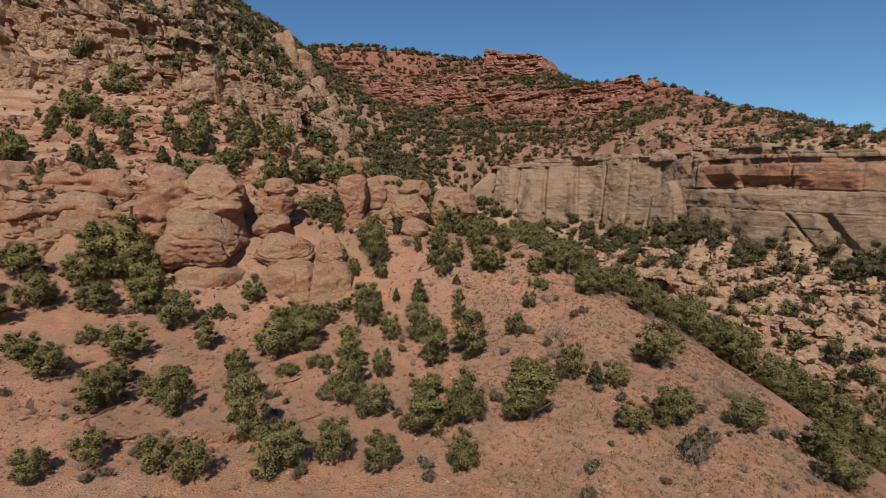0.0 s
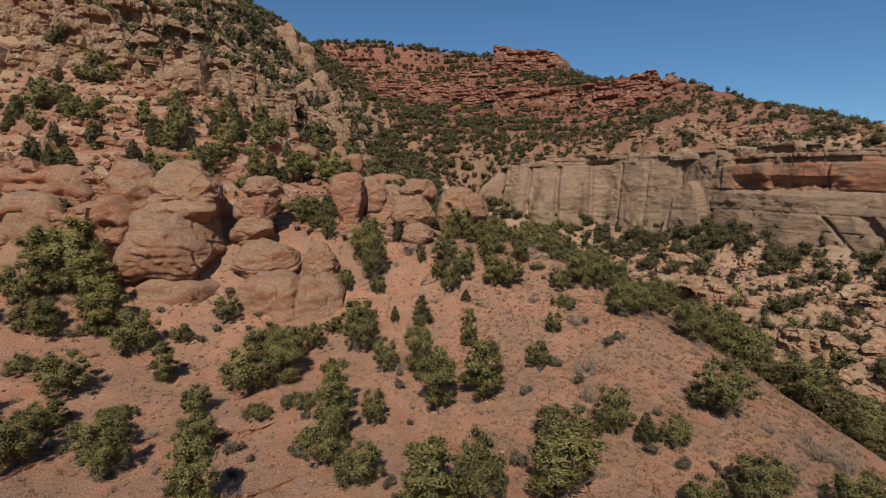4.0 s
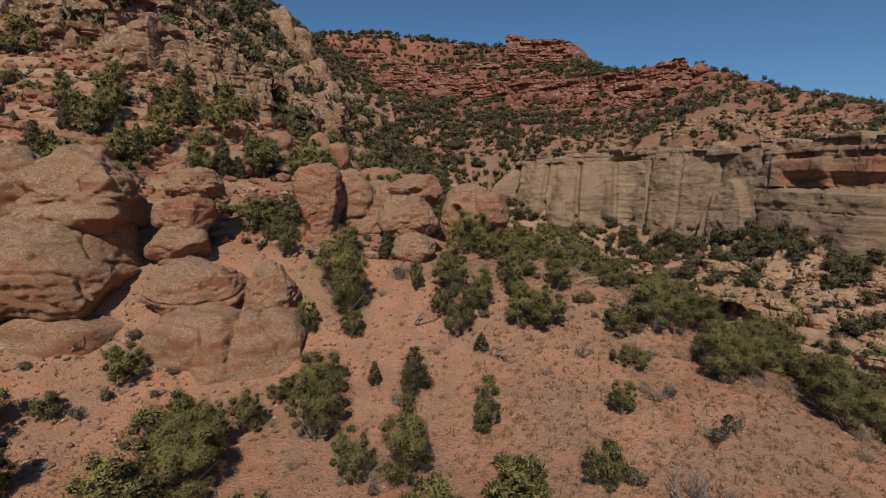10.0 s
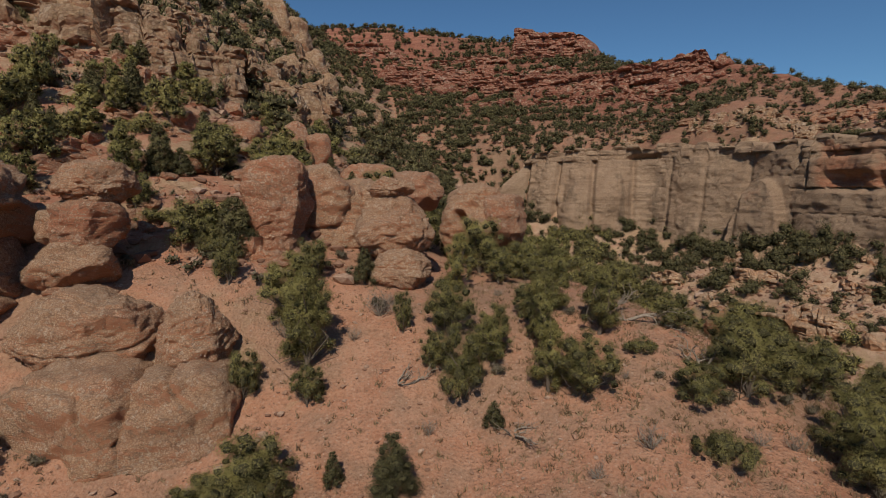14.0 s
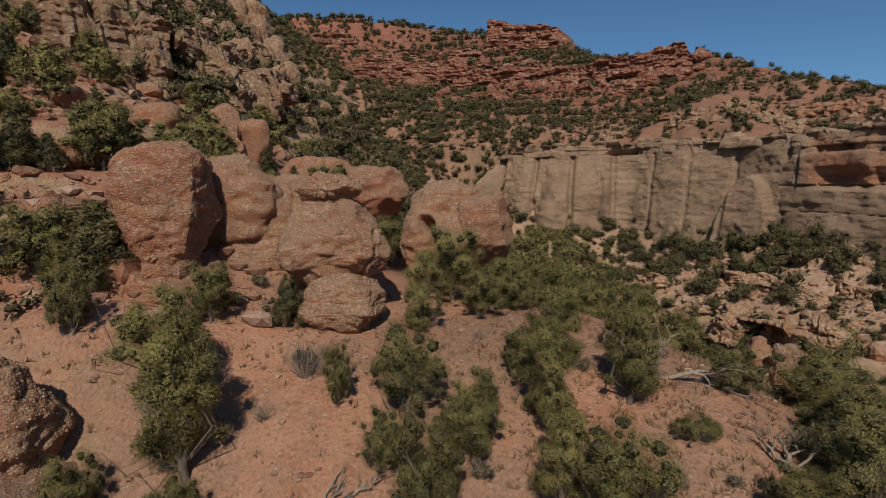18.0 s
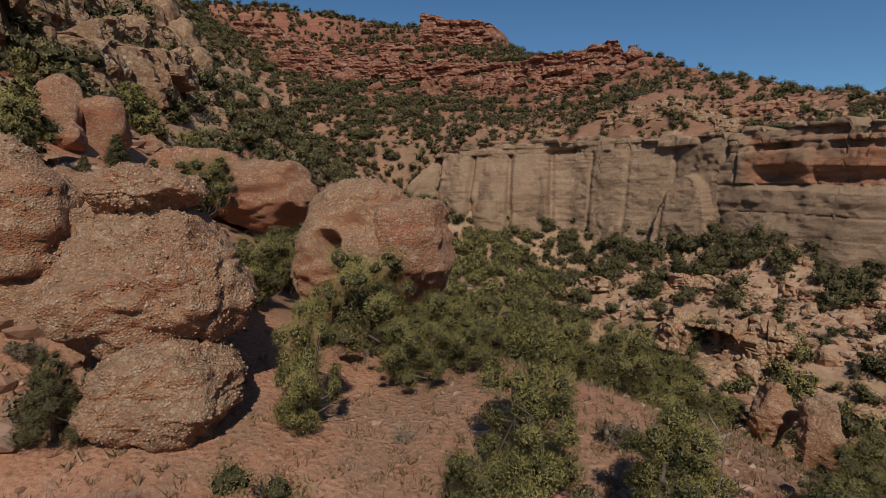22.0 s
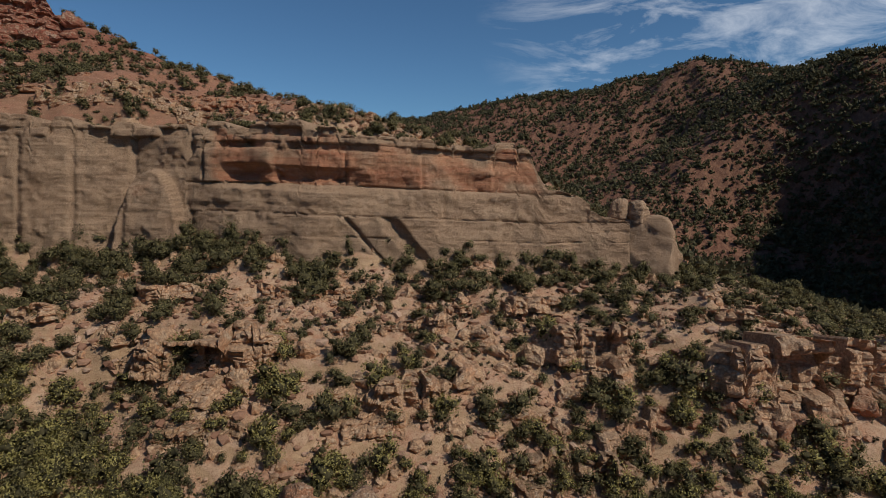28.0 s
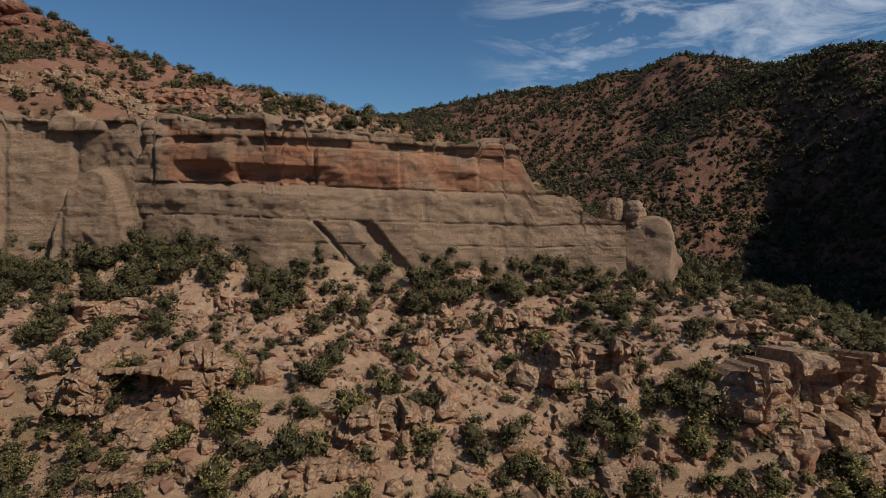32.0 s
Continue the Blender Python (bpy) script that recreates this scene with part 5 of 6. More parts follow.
def tree_model(kind, n, leaves_n):
    """Trunk and crown meshes, built once for each kind and number."""
    if (kind, n, leaves_n) in MODELS:
        return MODELS[kind, n, leaves_n]
    rng = np.random.RandomState(len(kind) * 37 + ord(kind[0]) + 100 * n)
    lobes = lobes_for(kind, rng)
    v, f, ns, inner = crown(rng, lobes, leaves_n, 0.0150 * math.sqrt(7500 / leaves_n), core=2 if leaves_n > 4000 else 1, blades=2 if leaves_n > 10000 else 3)
    leaves = mesh_from("crown", v, f, KINDS[kind][2], True, ns)
    twig_shade_inside(leaves, np.arange(len(f)) < inner)
    vs, fs = [], []
    top = 0.75 if kind in ("cone", "tall") else 0.5
    mid = limb(vs, fs, (0, 0, -0.06), (0.03, -0.02, top), 0.035, 0.010, rng, 7, 5, 0.03)
    for lobe in lobes[::4]:
        limb(vs, fs, mid[1 + rng.randint(3)], np.array(lobe[:3]) * (1.0, 1.0, 0.95), 0.016, 0.004, rng, 4, 3, 0.10)
    for _ in range(7 if kind in ("tall", "round") else 3):   # bare grey twigs that stick out
        x, y, z, r = lobes[rng.randint(len(lobes))]
        a = rng.rand() * 6.28
        limb(vs, fs, mid[1], (x * 1.0 + 0.22 * math.cos(a), y + 0.22 * math.sin(a), max(0.08, z - 0.1 + 0.25 * rng.rand())), 0.008, 0.0015, rng, 4, 3, 0.14)
    trunk = mesh_from("trunk", np.concatenate(vs), np.concatenate(fs), BARK)
    MODELS[kind, n, leaves_n] = trunk, leaves
    return trunk, leaves


def tree(kind, x, y, high, wide=1.0, n=0, leaves_n=3600, group="trees of the near slope"):
    """A tree that stands on the ground at x, y; wide: its breadth against its kind's own."""
    name, label, _ = KINDS[kind]
    trunk, leaves = tree_model(kind, n % 4, leaves_n)
    ob = new(name)
    ob.matrix_world = Matrix.LocRotScale((x, y, float(floor_at(x, y)[0]) - 0.03), Euler((0, 0, (x * 7.3 + y * 3.1) % 6.28)), (high * wide, high * wide, high))
    for part_name, data in (("trunk", trunk), ("crown", leaves)):
        part_ob = new(part_name, data)
        part_ob.parent = ob
    return tagged(ob, label, "tree" if kind != "low" else "bush", group)


def scatter(name, label, category, material, places, sizes, seed, lobes_n, leaves_n, leaf, core=1, blades=1):
    """Many far trees as one mesh."""
    rng = np.random.RandomState(seed)
    kinds = []
    for n in range(8):
        lobes = []
        for k in range(lobes_n):
            a, q = rng.rand() * 6.28, rng.rand() ** 0.6
            z = 0.30 + 0.42 * rng.rand()
            w = (0.0 if lobes_n == 1 else 0.34) * math.sqrt(max(0.1, 1 - ((z - 0.4) / 0.6) ** 2))
            lobes.append((w * q * math.cos(a), w * q * math.sin(a), z if lobes_n > 1 else 0.42, (0.22 + 0.10 * rng.rand()) if lobes_n > 1 else 0.46))
        kinds.append(crown(rng, lobes, leaves_n, leaf, core, 1.0, blades, (1.05, 0.40)))
    vs, fs, ns, hearts, at = [], [], [], [], 0
    for n, ((x, y, z), s) in enumerate(zip(places, sizes)):
        v, f, nn, inner = kinds[rng.randint(8)]
        hearts.append(np.arange(len(f)) < inner)
        c, sn = math.cos(n * 2.1), math.sin(n * 2.1)
        w = 0.85 + 0.5 * rng.rand()
        q = np.stack([(v[:, 0] * c - v[:, 1] * sn) * w, (v[:, 0] * sn + v[:, 1] * c) * w, v[:, 2] * (0.8 + 0.45 * rng.rand())], 1) * s + (x, y, z)
        vs.append(q), fs.append(f + at)
        ns.append(np.stack([nn[:, 0] * c - nn[:, 1] * sn, nn[:, 0] * sn + nn[:, 1] * c, nn[:, 2]], 1))
        at += len(v)
    me = mesh_from(name, np.concatenate(vs), np.concatenate(fs), material, leaves_n > 30, np.concatenate(ns) if leaves_n > 30 else None)
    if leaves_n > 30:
        twig_shade_inside(me, np.concatenate(hearts))
    return tagged(new(name, me), label, category, kind="stuff")

# ---- the trees of the near slope, one by one ----
def grow(kind, n, *rows):
    """Trees of one kind: x, y, height and breadth in metres."""
    own = {"round": 1.05, "cone": 0.62, "tall": 0.62, "low": 1.7}[kind]
    for k, (x, y, high, wide) in enumerate(rows):
        near = y > 43 and abs(x - 6) < 22
        tree(kind, x, y, high * (1.0 if near else 1.08), (1.0 if near else 1.1) * wide / (own * high), n + k, 24000 if near else 5500)


grow("round", 0, (23.3, 25.3, 2.6, 3.0), (28.5, 23.8, 3.2, 4.0), (27.0, 20.6, 2.6, 3.2), (17.9, 25.6, 3.0, 3.6), (14.5, 24.8, 2.0, 2.8), (20.5, 34.6, 4.2, 5.0), (15.3, 30.3, 2.2, 2.2), (11.7, 32.0, 3.4, 2.8), (8.5, 42.2, 2.5, 2.2), (10.8, 47.0, 2.3, 2.1))
grow("round", 1, (1.3, 56.2, 4.2, 3.2), (-7.7, 47.8, 4.8, 4.2), (-7.3, 31.0, 3.8, 3.0), (-4.8, 44.0, 3.2, 3.0), (-4.8, 35.2, 3.0, 1.9), (-16.2, 41.8, 4.3, 4.8), (-19.1, 38.3, 2.6, 2.5))
grow("round", 2, (-21.7, 31.0, 3.6, 3.1), (-28.3, 31.4, 3.6, 4.2), (-30.5, 39.6, 3.4, 4.4), (-28.8, 35.2, 2.5, 3.0), (-28.5, 46.8, 4.4, 4.4), (-33.0, 48.4, 3.6, 3.8), (-25.2, 48.8, 1.9, 2.0))
grow("round", 3, (-36.9, 46.0, 3.5, 4.2), (-22.0, 52.0, 2.7, 2.9), (19.0, 52.5, 3.6, 3.6), (18.6, 62.0, 3.6, 5.2), (7.5, 55.6, 3.5, 4.0), (0.6, 59.8, 3.7, 3.7), (2.8, 71.3, 4.8, 5.6))
grow("round", 0, (16.0, 55.8, 4.2, 5.0), (-6.9, 56.2, 2.4, 2.4), (-10.5, 56.6, 3.0, 2.4), (-2.2, 60.1, 2.8, 1.5), (24.0, 47.0, 4.2, 4.6), (25.1, 56.8, 4.5, 5.0))
grow("tall", 0, (7.2, 26.0, 4.6, 4.2), (-0.2, 37.0, 4.8, 3.0), (3.3, 38.0, 4.5, 3.3), (2.8, 47.2, 3.6, 1.9), (-8.0, 37.0, 4.6, 2.6), (-13.6, 43.5, 5.0, 4.0), (-14.2, 26.5, 4.8, 2.9))
grow("tall", 1, (-36.8, 51.0, 7.4, 5.4), (-34.0, 49.6, 6.4, 4.6), (-32.2, 48.6, 4.6, 3.6), (-39.6, 50.5, 6.0, 4.6), (3.0, 58.1, 3.7, 2.1), (5.9, 58.9, 4.6, 2.5), (1.1, 65.4, 4.0, 2.2), (-7.2, 57.9, 6.2, 3.6))
grow("cone", 0, (13.6, 31.0, 2.0, 1.2), (-1.8, 51.2, 3.4, 2.4), (-4.6, 51.9, 1.8, 1.0), (2.9, 55.0, 1.4, 1.1), (-5.2, 64.5, 2.6, 1.7))
grow("low", 0, (12.8, 51.6, 2.4, 3.5), (-11.2, 38.8, 2.0, 2.8), (-14.1, 37.4, 1.8, 2.7), (-34.9, 41.0, 2.4, 3.0))
grow("round", 1, (13.1, 54.8, 2.4, 3.2), (-13.2, 61.4, 3.2, 2.2), (-8.2, 51.6, 3.4, 4.8), (-10.9, 51.6, 1.8, 2.6), (4.1, 68.4, 2.8, 3.4), (-7.3, 86.0, 4.5, 5.5), (-1.9, 74.6, 3.5, 3.7))
grow("round", 2, (6.6, 70.2, 2.6, 3.5), (-8.6, 63.8, 3.0, 2.9), (-2.6, 80.7, 3.5, 3.5), (-15.2, 64.4, 2.6, 2.8), (-16.6, 67.8, 1.8, 2.6), (-20.2, 76.1, 4.4, 4.6))
grow("round", 3, (-1.7, 83.0, 4.6, 4.2), (2.6, 85.3, 5.0, 6.0), (2.7, 58.5, 2.2, 3.4), (-0.2, 57.9, 2.4, 2.4), (5.4, 61.4, 2.5, 2.5), (16.1, 58.6, 1.7, 2.0), (5.5, 71.4, 3.2, 3.8), (14.0, 60.5, 2.2, 2.6))
grow("tall", 2, (5.9, 56.4, 3.6, 2.4), (6.9, 62.6, 4.4, 3.0), (9.4, 60.2, 4.2, 2.8), (-9.0, 60.0, 5.2, 3.6), (-0.5, 25.0, 4.2, 3.4), (-24.0, 43.0, 3.4, 2.4))
grow("low", 1, (11.2, 58.0, 1.5, 2.4), (-17.5, 33.5, 1.4, 2.2), (-9.5, 34.0, 1.2, 2.0), (-24.6, 37.6, 1.5, 2.4), (4.6, 41.5, 1.1, 1.8))
grow("round", 2, (-16.4, 47.2, 3.6, 4.4), (-17.1, 33.4, 2.7, 3.5), (8.2, 31.2, 2.8, 4.6), (-14.0, 46.6, 4.0, 3.6), (2.2, 25.7, 4.0, 3.2), (-4.9, 28.6, 2.8, 3.0), (-23.9, 33.6, 3.0, 4.2), (-12.4, 48.8, 3.0, 3.0))
grow("tall", 1, (-1.7, 43.3, 5.2, 3.0), (-7.4, 33.5, 4.6, 2.8))
grow("round", 0, (18.5, 50.5, 3.4, 4.2), (21.0, 51.5, 3.8, 4.4), (17.2, 57.8, 3.4, 4.2), (19.8, 57.5, 3.8, 4.4))
# towards the near edge of the slope, and its western end
grow("round", 2, (-42, 44, 4.0, 4.4), (-44, 40, 3.6, 4.0), (-40, 48, 4.2, 4.4), (-46, 47, 4.5, 5.0), (-38, 36, 3.0, 3.4), (-41, 33, 3.2, 3.6), (-34.5, 34.5, 3.0, 3.6), (-48, 43, 4.0, 4.6))
grow("round", 3, (-24, 23.6, 2.4, 2.6), (-19, 22.6, 2.6, 2.8), (-27, 21.8, 2.2, 2.6), (-16, 21.4, 3.0, 2.8), (-10.5, 21.8, 3.4, 4.2), (-7, 22.4, 3.0, 3.0), (-3.5, 20.8, 2.6, 2.6), (1.8, 20.6, 2.8, 2.2))
# the row of trees below the spur's far edge
grow("round", 1, (26.5, 52, 4.4, 4.6), (29.5, 47.6, 4.4, 4.8), (32.5, 43.5, 4.6, 4.8), (35, 39.5, 4.4, 4.6), (37.5, 35.5, 4.4, 5.0), (39, 31, 4.2, 4.6), (40.5, 26.5, 4.0, 4.4), (43, 22, 4.0, 4.4), (34.5, 47.5, 4.6, 4.8))
grow("round", 2, (38, 42, 4.4, 4.6), (41.5, 36, 4.4, 4.6), (44, 30, 4.2, 4.6), (47, 24, 4.2, 4.4), (30, 54, 4.4, 4.8), (24, 57, 3.6, 4.2), (27, 61.5, 4.2, 4.8), (22, 66, 3.0, 4.0), (24.5, 70, 3.4, 4.4), (21.5, 54.5, 3.0, 3.4))
grow("round", 3, (34, 53, 4.4, 4.6), (31, 59, 4.2, 4.6), (28.5, 57, 3.6, 4.0), (33, 36.6, 2.6, 3.0), (46, 16, 4.0, 4.4), (35.5, 27.5, 2.4, 2.8))


def sow(rng, box, count, keep):
    x = box[0] + (box[1] - box[0]) * rng.rand(count)
    y = box[2] + (box[3] - box[2]) * rng.rand(count)
    ok = rng.rand(count) < keep(x, y)
    return x[ok], y[ok], floor_at(x[ok], y[ok])


def clump(x, y, size, seed):
    """Trees stand in loose groups, with bare ground between them."""
    return ease(fractal(np.asarray(x) / size, np.asarray(y) / size, octaves=3, seed=seed), -0.45, 0.35)


def wood(box, count, keep, high, seed, group, leaves_n=1500, group_kind=("round", "round", "tall", "low")):
    rng = np.random.RandomState(seed)
    x, y, z = sow(rng, box, count, keep)
    for k in range(len(x)):
        kind = group_kind[rng.randint(len(group_kind))]
        tree(kind, x[k], y[k], (high[0] + (high[1] - high[0]) * rng.rand()) * (0.6 if kind == "low" else 1), 0.85 + 0.4 * rng.rand(), rng.randint(4), leaves_n if math.hypot(x[k] - 6, y[k] - 60) > 34 else max(leaves_n, 16000 if y[k] > 66 and x[k] > 0 else 5500), group)


# the wooded side of the spur, above the wash
wood((8, 46, 72, 116), 230, lambda x, y: 0.85 * ease(np.asarray(x) + y, 82, 88) * ease(np.asarray(x) * 1.2 + y, 150, 136), (2.6, 4.4), 21, "trees on the spur's wooded side", 4000)
wood((-20, 6, 78, 112), 60, lambda x, y: 0.8 * clump(x, y, 9, 5), (2.2, 4.2), 22, "trees behind the boulders")
# between the rocks of the ledge, and the red slope above it
wood((-72, -36, 50, 64), 46, lambda x, y: 0.85 + 0 * np.asarray(x), (2.2, 4.4), 26, "trees of the rocky ledge", 2000, ("cone", "low", "cone"))
wood((-66, -10, 64, 100), 225, lambda x, y: 0.25 + 0.7 * clump(x, y, 7, 6), (2.0, 4.6), 23, "trees of the red slope", 2000, ("round", "cone", "tall", "cone", "low"))

# far junipers take the darker leaf, so their shade is in the colour
rng = np.random.RandomState(5)
x, y, z = sow(rng, (-130, 30, 96, 330), 4200, lambda x, y: (0.85 + 0.15 * ease(np.asarray(x), -45, -15)) * (0.35 + 0.65 * clump(x, y, 10, 7)) * ease(x, -150, -80) * (ease(x, 24, 8) + ease(y, 205, 220)) * (np.asarray(x) * 0.83 + np.asarray(y) * 0.55 > 20))
scatter("canyon_junipers", "dark green junipers over the western canyon side", "trees", PINYON_AND_FAR_SHADE, np.stack([x, y, z - 0.35], 1), 1.8 + 2.8 * rng.rand(len(x)) ** 1.3, 3, 6, 230, 0.078)
x, y, z = sow(rng, (-112, -20, 94, 236), 1500, lambda x, y: region(x, y)[0] * (0.3 + 0.7 * clump(x, y, 13, 37)))
scatter("crag_junipers", "dark junipers between the rocks of the tan crag", "trees", PINYON_AND_FAR_SHADE, np.stack([x, y, z + 0.7], 1), 2.6 + 2.8 * rng.rand(len(x)), 38, 6, 260, 0.076)
x, y, z = sow(rng, (6, 104, 24, 208), 1800, lambda x, y: (0.45 + 0.55 * clump(x, y, 12, 8)) * ease(np.asarray(x) * 0.83 + np.asarray(y) * 0.55, 138, 112) * ease(np.asarray(x) * 1.2 + y, 132, 150))
x2, y2, z2 = sow(rng, (6, 50, 112, 206), 620, lambda x, y: 0.5 + 0.5 * clump(x, y, 8, 39))
x, y, z = np.r_[x, x2], np.r_[y, y2], np.r_[z, z2]
scatter("wash_trees", "thick green trees along the dry wash", "trees", JUNIPER, np.stack([x, y, z - 0.35], 1), 2.4 + 2.2 * rng.rand(len(x)), 6, 6, 480, 0.060)


x, y, z = sow(rng, (36, 150, 24, 205), 3900, lambda x, y: below_wall(x, y) * (0.34 + 0.34 * clump(x, y, 9, 9)) * (0.50 + 0.45 * np.maximum(ease(np.asarray(x) * 0.83 + np.asarray(y) * 0.55, 135, 115), ease(y, 95, 70))) + 0.30 * below_wall(x, y) * ease(y, 132, 155))
scatter("slope_junipers", "dark junipers dotted over the pale slope", "trees", PINYON_AND_FAR_SHADE, np.stack([x, y, z - 0.35], 1), 2.0 + 2.7 * rng.rand(len(x)) ** 1.5, 7, 6, 520, 0.058)
x, y, z = sow(rng, (20, 190, 95, 300), 5200, lambda x, y: (1 - below_wall(x, y)) * (0.25 + 0.75 * clump(x, y, 9, 10)) * 0.8)
scatter("rim_junipers", "junipers on the stony slope above the cliff", "trees", PINYON_AND_FAR_SHADE, np.stack([x, y, z - 0.35], 1), 1.4 + 2.0 * rng.rand(len(x)), 8, 5, 160, 0.09)
x, y, z = sow(rng, (-22, 100, 212, 325), 3900, lambda x, y: (1 - below_wall(x, y)) * (0.3 + 0.4 * clump(x, y, 10, 24)))
scatter("talus_junipers", "dark junipers over the slope at the canyon's head", "trees", PINYON_AND_FAR_SHADE, np.stack([x, y, z - 0.35], 1), 1.6 + 2.2 * rng.rand(len(x)), 18, 4, 80, 0.11)
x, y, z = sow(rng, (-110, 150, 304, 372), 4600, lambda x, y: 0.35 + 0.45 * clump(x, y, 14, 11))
scatter("mountain_junipers", "small dark trees on the red mountain", "trees", PINYON_AND_FAR_SHADE, np.stack([x, y, z - 0.35], 1), 2.0 + 2.4 * rng.rand(len(x)), 9, 4, 80, 0.11)
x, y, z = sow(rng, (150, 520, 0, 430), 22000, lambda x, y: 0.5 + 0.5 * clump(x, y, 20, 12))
scatter("hill_woods", "dark scrub woods on the distant red hills", "trees", FIR_SHADED, np.stack([x, y, z - 0.4], 1), 2.2 + 2.8 * rng.rand(len(x)) ** 1.3, 4, 1, 10, 0.25)
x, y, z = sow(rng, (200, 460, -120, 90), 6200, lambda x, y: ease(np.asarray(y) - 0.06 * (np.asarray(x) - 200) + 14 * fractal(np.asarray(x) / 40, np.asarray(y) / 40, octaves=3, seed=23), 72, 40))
scatter("shaded_firs", "dense dark conifers on the shaded hillside", "trees", FIR_SHADED, np.stack([x, y, z - 0.4], 1), 3.0 + 3.5 * rng.rand(len(x)), 14, 2, 14, 0.2)

# along the foot of the long cliff and on its rim
rng = np.random.RandomState(91)
wp, wout = smooth_line(WALL_PLAN, 1.0)
for title, label, count, near, far, small, large, seed in (("cliff_foot_junipers", "dark trees crowded along the foot of the cliff", 170, 0.5, 11.0, 2.0, 3.2, 35), ("cliff_rim_junipers", "small trees on the edge of the cliff", 230, -4.5, -15.0, 1.3, 2.2, 36)):
    j = rng.randint(8, len(wp) - 4, count)
    d = near + (far - near) * rng.rand(count) ** 1.3
    x, y = wp[j, 0] + wout[j, 0] * d, wp[j, 1] + wout[j, 1] * d
    scatter(title, label, "trees", PINYON_AND_FAR_SHADE, np.stack([x, y, floor_at(x, y) - 0.3], 1), small + large * rng.rand(count), seed, 6, 520, 0.058)
# grey-brown brush between the trees of the eastern slope
x, y, z = sow(rng, (42, 150, 24, 205), 6500, lambda x, y: below_wall(x, y) * (0.25 + 0.75 * clump(x, y, 6, 29)) * 0.8)
scatter("slope_brush", "low grey-brown brush over the pale slope", "shrubs", SCRUB, np.stack([x, y, z - 0.2], 1), 0.6 + 1.1 * rng.rand(len(x)), 27, 3, 60, 0.13)
x, y, z = sow(rng, (-22, 180, 100, 325), 6500, lambda x, y: (1 - below_wall(x, y)) * (0.25 + 0.75 * clump(x, y, 7, 30)))
scatter("rim_brush", "low brush on the slope above the cliff", "shrubs", SCRUB, np.stack([x, y, z - 0.2], 1), 0.6 + 1.2 * rng.rand(len(x)), 28, 2, 24, 0.15)
x, y, z = sow(rng, (-120, -5, 62, 240), 5200, lambda x, y: 0.2 + 0.8 * clump(x, y, 6, 31))
scatter("crag_brush", "low brush between the rocks of the western side", "shrubs", SCRUB, np.stack([x, y, z - 0.2], 1), 0.5 + 0.9 * rng.rand(len(x)), 29, 3, 50, 0.14)

# ---- scrub, dead wood, grass and stones ----
def twiggy(name, seed, sprigs, material):
    rng = np.random.RandomState(seed)
    vs, fs = [], []
    for _ in range(sprigs):
        a, q = rng.rand() * 6.28, 0.25 + 0.4 * rng.rand()
        tip = (q * math.cos(a), q * math.sin(a), 0.35 + 0.65 * rng.rand())
        mid = limb(vs, fs, (0.05 * math.cos(a), 0.05 * math.sin(a), -0.03), tip, 0.016, 0.004, rng, 4, 3, 0.12)
        for _ in range(3):
            d = rng.normal(size=3) * 0.16 + (0, 0, 0.1)
            limb(vs, fs, mid[2], mid[2] + d, 0.006, 0.002, rng, 3, 2, 0.1)
    return mesh_from(name, np.concatenate(vs), np.concatenate(fs), material)


TWIGS = [twiggy("twig_frame", 60 + n, 26, DEADWOOD) for n in range(3)]
rngb = np.random.RandomState(61)
SCRUB_LEAVES = []
for n in range(3):
    v, f, ns, _ = crown(rngb, [(0.3 * rngb.normal(), 0.3 * rngb.normal(), 0.35 + 0.2 * rngb.rand(), 0.28) for _ in range(5)], 420, 0.07, 1)
    SCRUB_LEAVES.append(mesh_from("foliage", v, f, SCRUB, True, ns))


def scrub(x, y, high, n, leafy=True):
    ob = tagged(new("grey_shrub" if leafy else "dead_shrub"), "low grey-green desert shrub" if leafy else "bare grey shrub of dead twigs", "shrub", "shrubs of the near slope")
    ob.matrix_world = Matrix.LocRotScale((x, y, float(floor_at(x, y)[0])), Euler((0, 0, x * 5.1 + y)), (high, high, high))
    for name, data in (("twig_frame", TWIGS[n % 3]), ("foliage", SCRUB_LEAVES[n % 3]))[: 2 if leafy else 1]:
        new(name, data).parent = ob
    return ob


for k, (x, y, high) in enumerate(((25.2, 31.0, 2.2), (17.5, 21.2, 1.9), (26.2, 29.8, 1.8), (20.8, 36.2, 1.8), (19.5, 23.5, 1.4), (11.5, 36.5, 2.0), (12.6, 41.0, 1.6), (5.2, 29.5, 1.2), (9.8, 52.2, 1.3), (13.2, 47.8, 1.3), (16.5, 45.2, 1.0), (-3.8, 61.5, 1.8), (-9.0, 59.8, 1.6))):
    scrub(x, y, high, k, leafy=k % 3 == 1)
rng = np.random.RandomState(77)
x, y, z = sow(rng, (-38, 26, 15, 68), 260, lambda x, y: 0.8 * ease(np.asarray(y) - 0.25 * np.asarray(x), 10, 14) * ease(np.asarray(y) + 0.6 * np.asarray(x), 75, 68))
for k in range(len(x)):
    scrub(x[k], y[k], 0.45 + 0.65 * rng.rand(), k, leafy=k % 2 == 0)


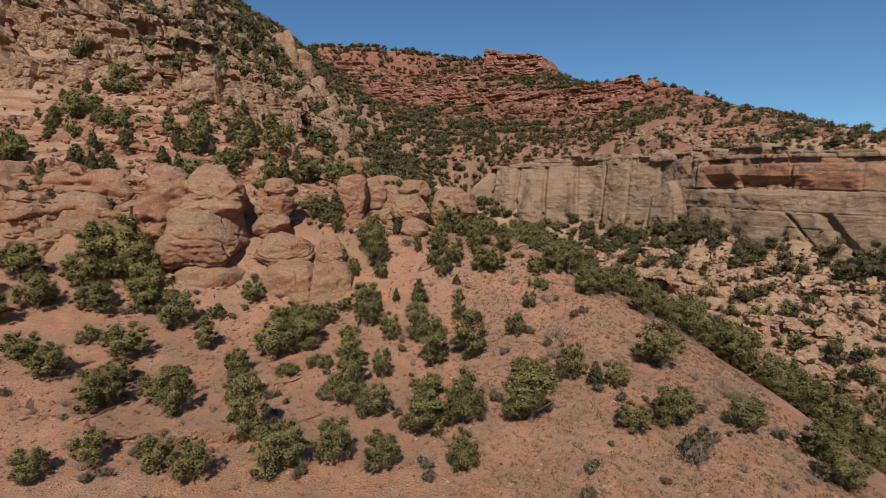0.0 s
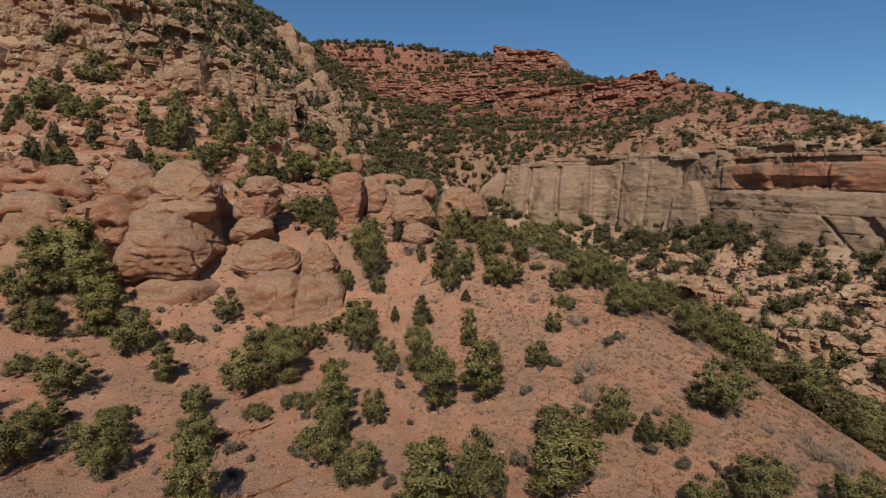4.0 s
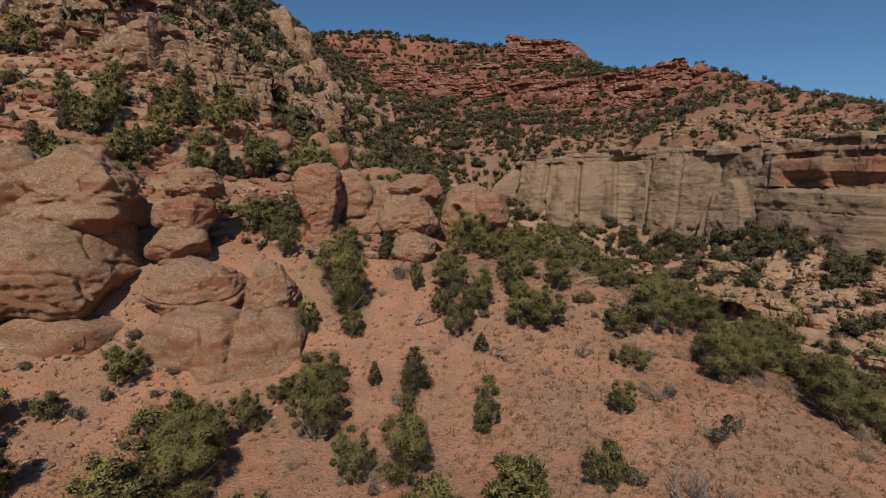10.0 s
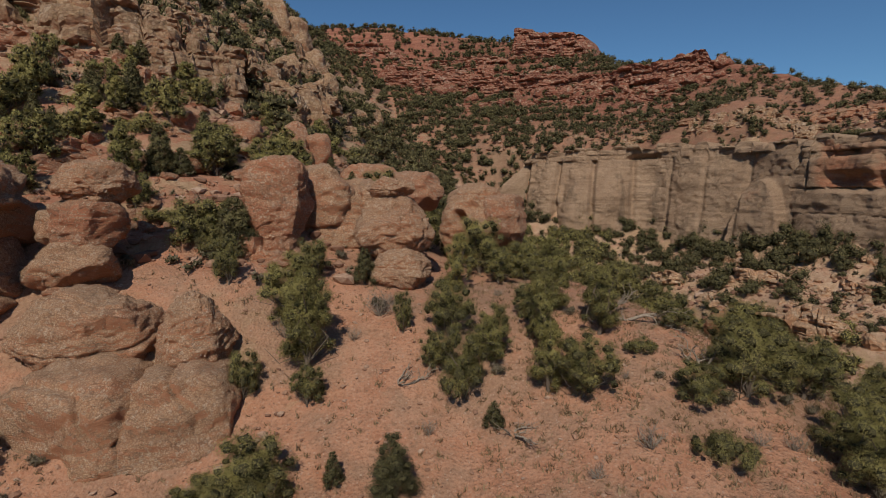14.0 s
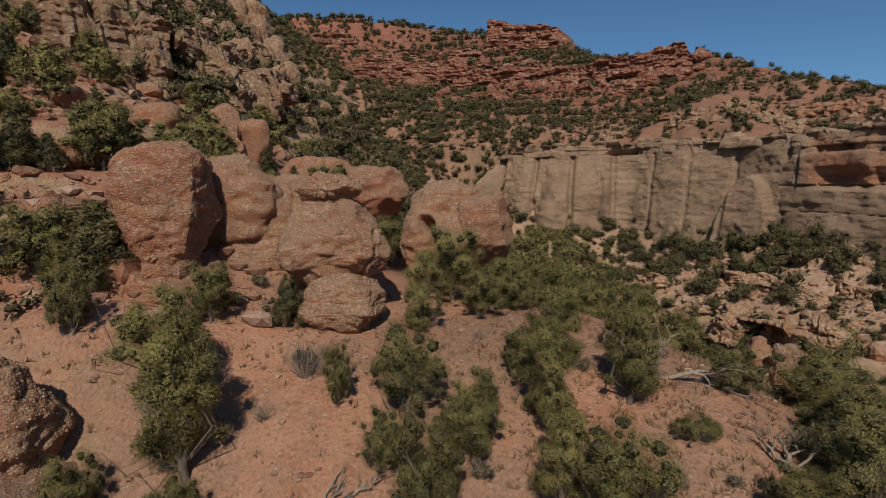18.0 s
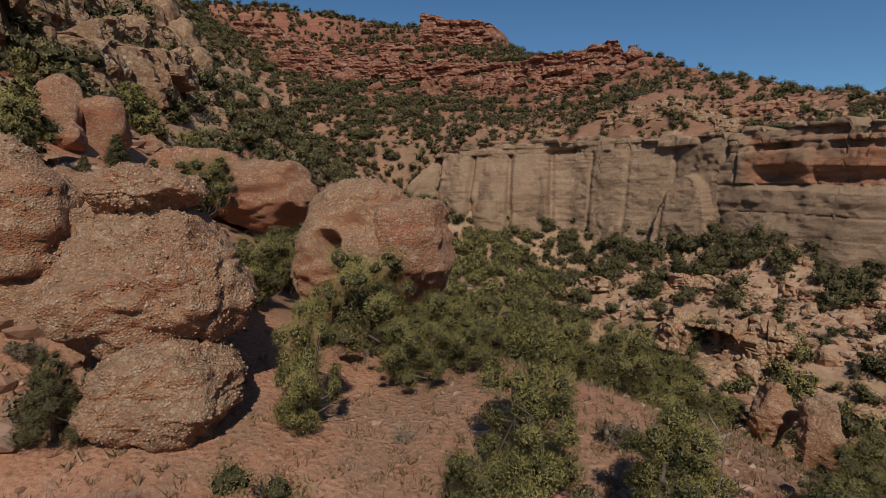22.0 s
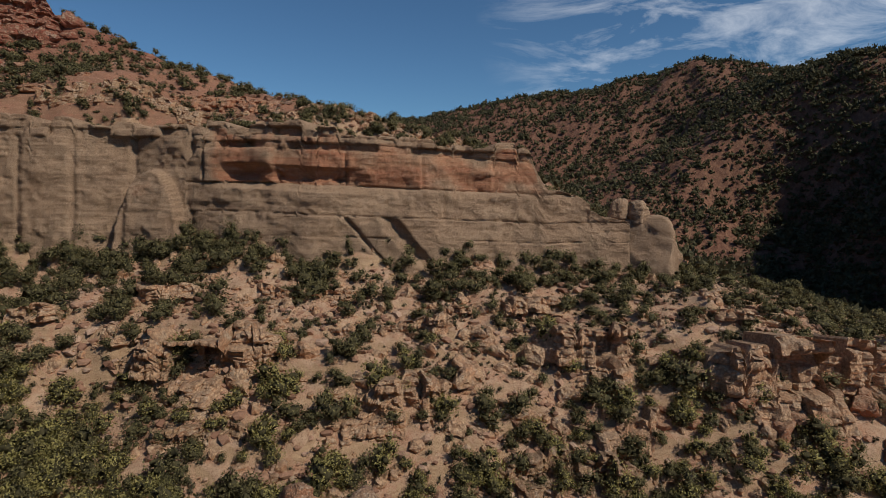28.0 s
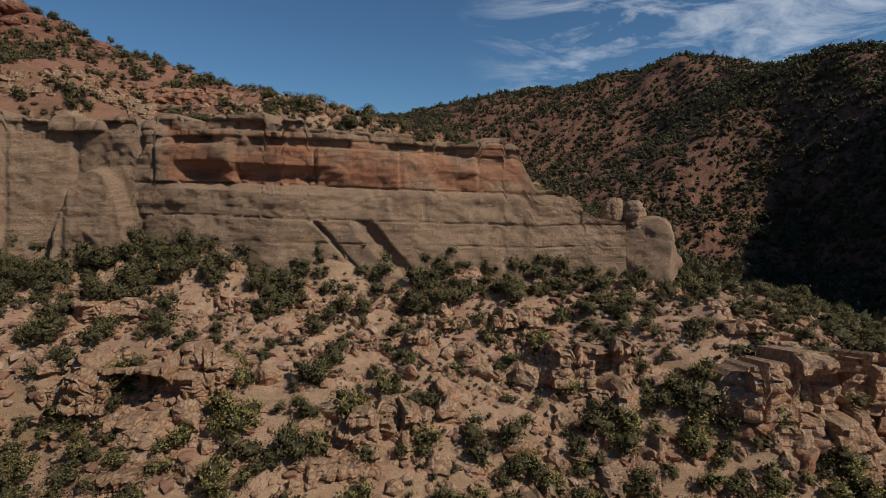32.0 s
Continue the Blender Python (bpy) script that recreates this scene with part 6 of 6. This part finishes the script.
def branching(vs, fs, rng, foot, way, long, thick, depth):
    """A crooked dead limb that forks again and again."""
    way = np.asarray(way, float) / np.linalg.norm(way)
    mid = limb(vs, fs, foot, np.asarray(foot) + way * long, thick, thick * 0.55, rng, 6 if depth > 1 else 4, 4, 0.07)
    if depth:
        for k in range(4 if depth > 1 else 3):
            turn = way + rng.normal(size=3) * 0.55 + (0, 0, 0.12)
            branching(vs, fs, rng, mid[1 + k % 4], turn, long * (0.45 + 0.3 * rng.rand()), thick * 0.5, depth - 1)


def snag(x, y, size, turn, seed, label):
    """A fallen dead tree: a bleached stem with its bare limbs."""
    rng = np.random.RandomState(seed)
    vs, fs = [], []
    branching(vs, fs, rng, (-0.3, 0, 0.05), (1.0, 0.1, 0.14), 0.75, 0.045, 3)
    branching(vs, fs, rng, (-0.3, 0, 0.05), (0.5, 0.6, 0.45), 0.5, 0.03, 2)
    branching(vs, fs, rng, (-0.3, 0, 0.05), (0.3, -0.6, 0.5), 0.5, 0.03, 2)
    ob = new("fallen_tree", mesh_from("fallen_tree", np.concatenate(vs), np.concatenate(fs), DEADWOOD))
    ob.matrix_world = Matrix.LocRotScale((x, y, float(floor_at(x, y)[0]) - 0.05), Euler((0, 0, radians(turn))), (size, size, size))
    return tagged(ob, label, "dead tree")


snag(11.2, 61.4, 3.4, -25, 1, "bleached fallen juniper lying on the crest")
snag(-1.6, 57.0, 1.9, 20, 2, "grey dead branches lying on red soil")
snag(-25.6, 53.2, 2.6, 30, 3, "bleached dead limbs in the hollow")
snag(12.0, 40.6, 1.8, 100, 4, "grey tangle of dead branches")
snag(14.0, 57.2, 2.2, 60, 5, "grey fallen branches below the crest")
snag(4.0, 54.2, 1.6, -60, 6, "grey dead branches beside a small pine")

# loose stones
rng = np.random.RandomState(31)
CHIPS = []
for n in range(6):
    v, f = BALLS[1]
    CHIPS.append((v * (1 + 0.35 * rng.normal(size=(len(v), 1)).clip(-1, 1)) * (1.0, 0.8, 0.55), f))


def stones(name, label, box, count, sizes, keep, seed):
    rng = np.random.RandomState(seed)
    x, y, z = sow(rng, box, count, keep)
    vs, fs, at = [], [], 0
    for k in range(len(x)):
        v, f = CHIPS[rng.randint(6)]
        s, a = sizes[0] + (sizes[1] - sizes[0]) * rng.rand() ** 4, rng.rand() * 6.28
        c, sn = math.cos(a), math.sin(a)
        vs.append(np.stack([v[:, 0] * c - v[:, 1] * sn, v[:, 0] * sn + v[:, 1] * c, v[:, 2]], 1) * s + (x[k], y[k], z[k] + 0.15 * s))
        fs.append(f + at)
        at += len(v)
    return tagged(new(name, mesh_from(name, np.concatenate(vs), np.concatenate(fs), STONE, smooth=False)), label, "stones", kind="stuff")


stones("loose_stones", "loose pink and pale stones on the red slope", (-42, 30, 14, 72), 17000, (0.03, 0.20), lambda x, y: 0.25 + 0.75 * clump(x, y, 5, 14), 32)
stones("scree", "broken rock strewn below the boulders", (-36, -8, 44, 57), 1500, (0.05, 0.38), lambda x, y: clump(x, y, 4, 15), 33)
stones("pale_scree", "broken pale rock over the slope below the cliff", (50, 140, 30, 175), 12000, (0.12, 1.3), lambda x, y: below_wall(x, y) * (0.2 + 0.8 * clump(x, y, 8, 16)), 34)
stones("rim_stones", "grey stones on the slope above the cliff", (-15, 170, 105, 300), 9000, (0.2, 1.5), lambda x, y: (1 - below_wall(x, y)) * clump(x, y, 8, 17), 35)
stones("red_scree", "pink broken stone on the upper slope", (-70, -5, 62, 105), 4500, (0.1, 0.9), lambda x, y: 0.3 + 0.7 * clump(x, y, 5, 18), 36)

# dry grass
rng = np.random.RandomState(41)
x, y, z = sow(rng, (-36, 30, 14, 72), 20000, lambda x, y: 0.22 + 0.78 * ease(np.asarray(x) + 4 * lattice(np.asarray(x) / 6, np.asarray(y) / 6, seed=19), 0, 8))
base = np.repeat(np.stack([x, y, z], 1), 8, 0) + rng.normal(size=(len(x) * 8, 3)) * (0.09, 0.09, 0)
way = rng.normal(size=base.shape) * (0.5, 0.5, 0.1) + (0, 0, 1)
way /= np.linalg.norm(way, axis=1)[:, None]
size = 0.15 + 0.21 * rng.rand(len(base))
v, f = sprays(rng, base, way, size, size * 0.14, 2)
tagged(new("dry_grass", mesh_from("dry_grass", v, f, GRASS, smooth=False)), "tufts of dry straw-coloured grass", "grass", kind="stuff")
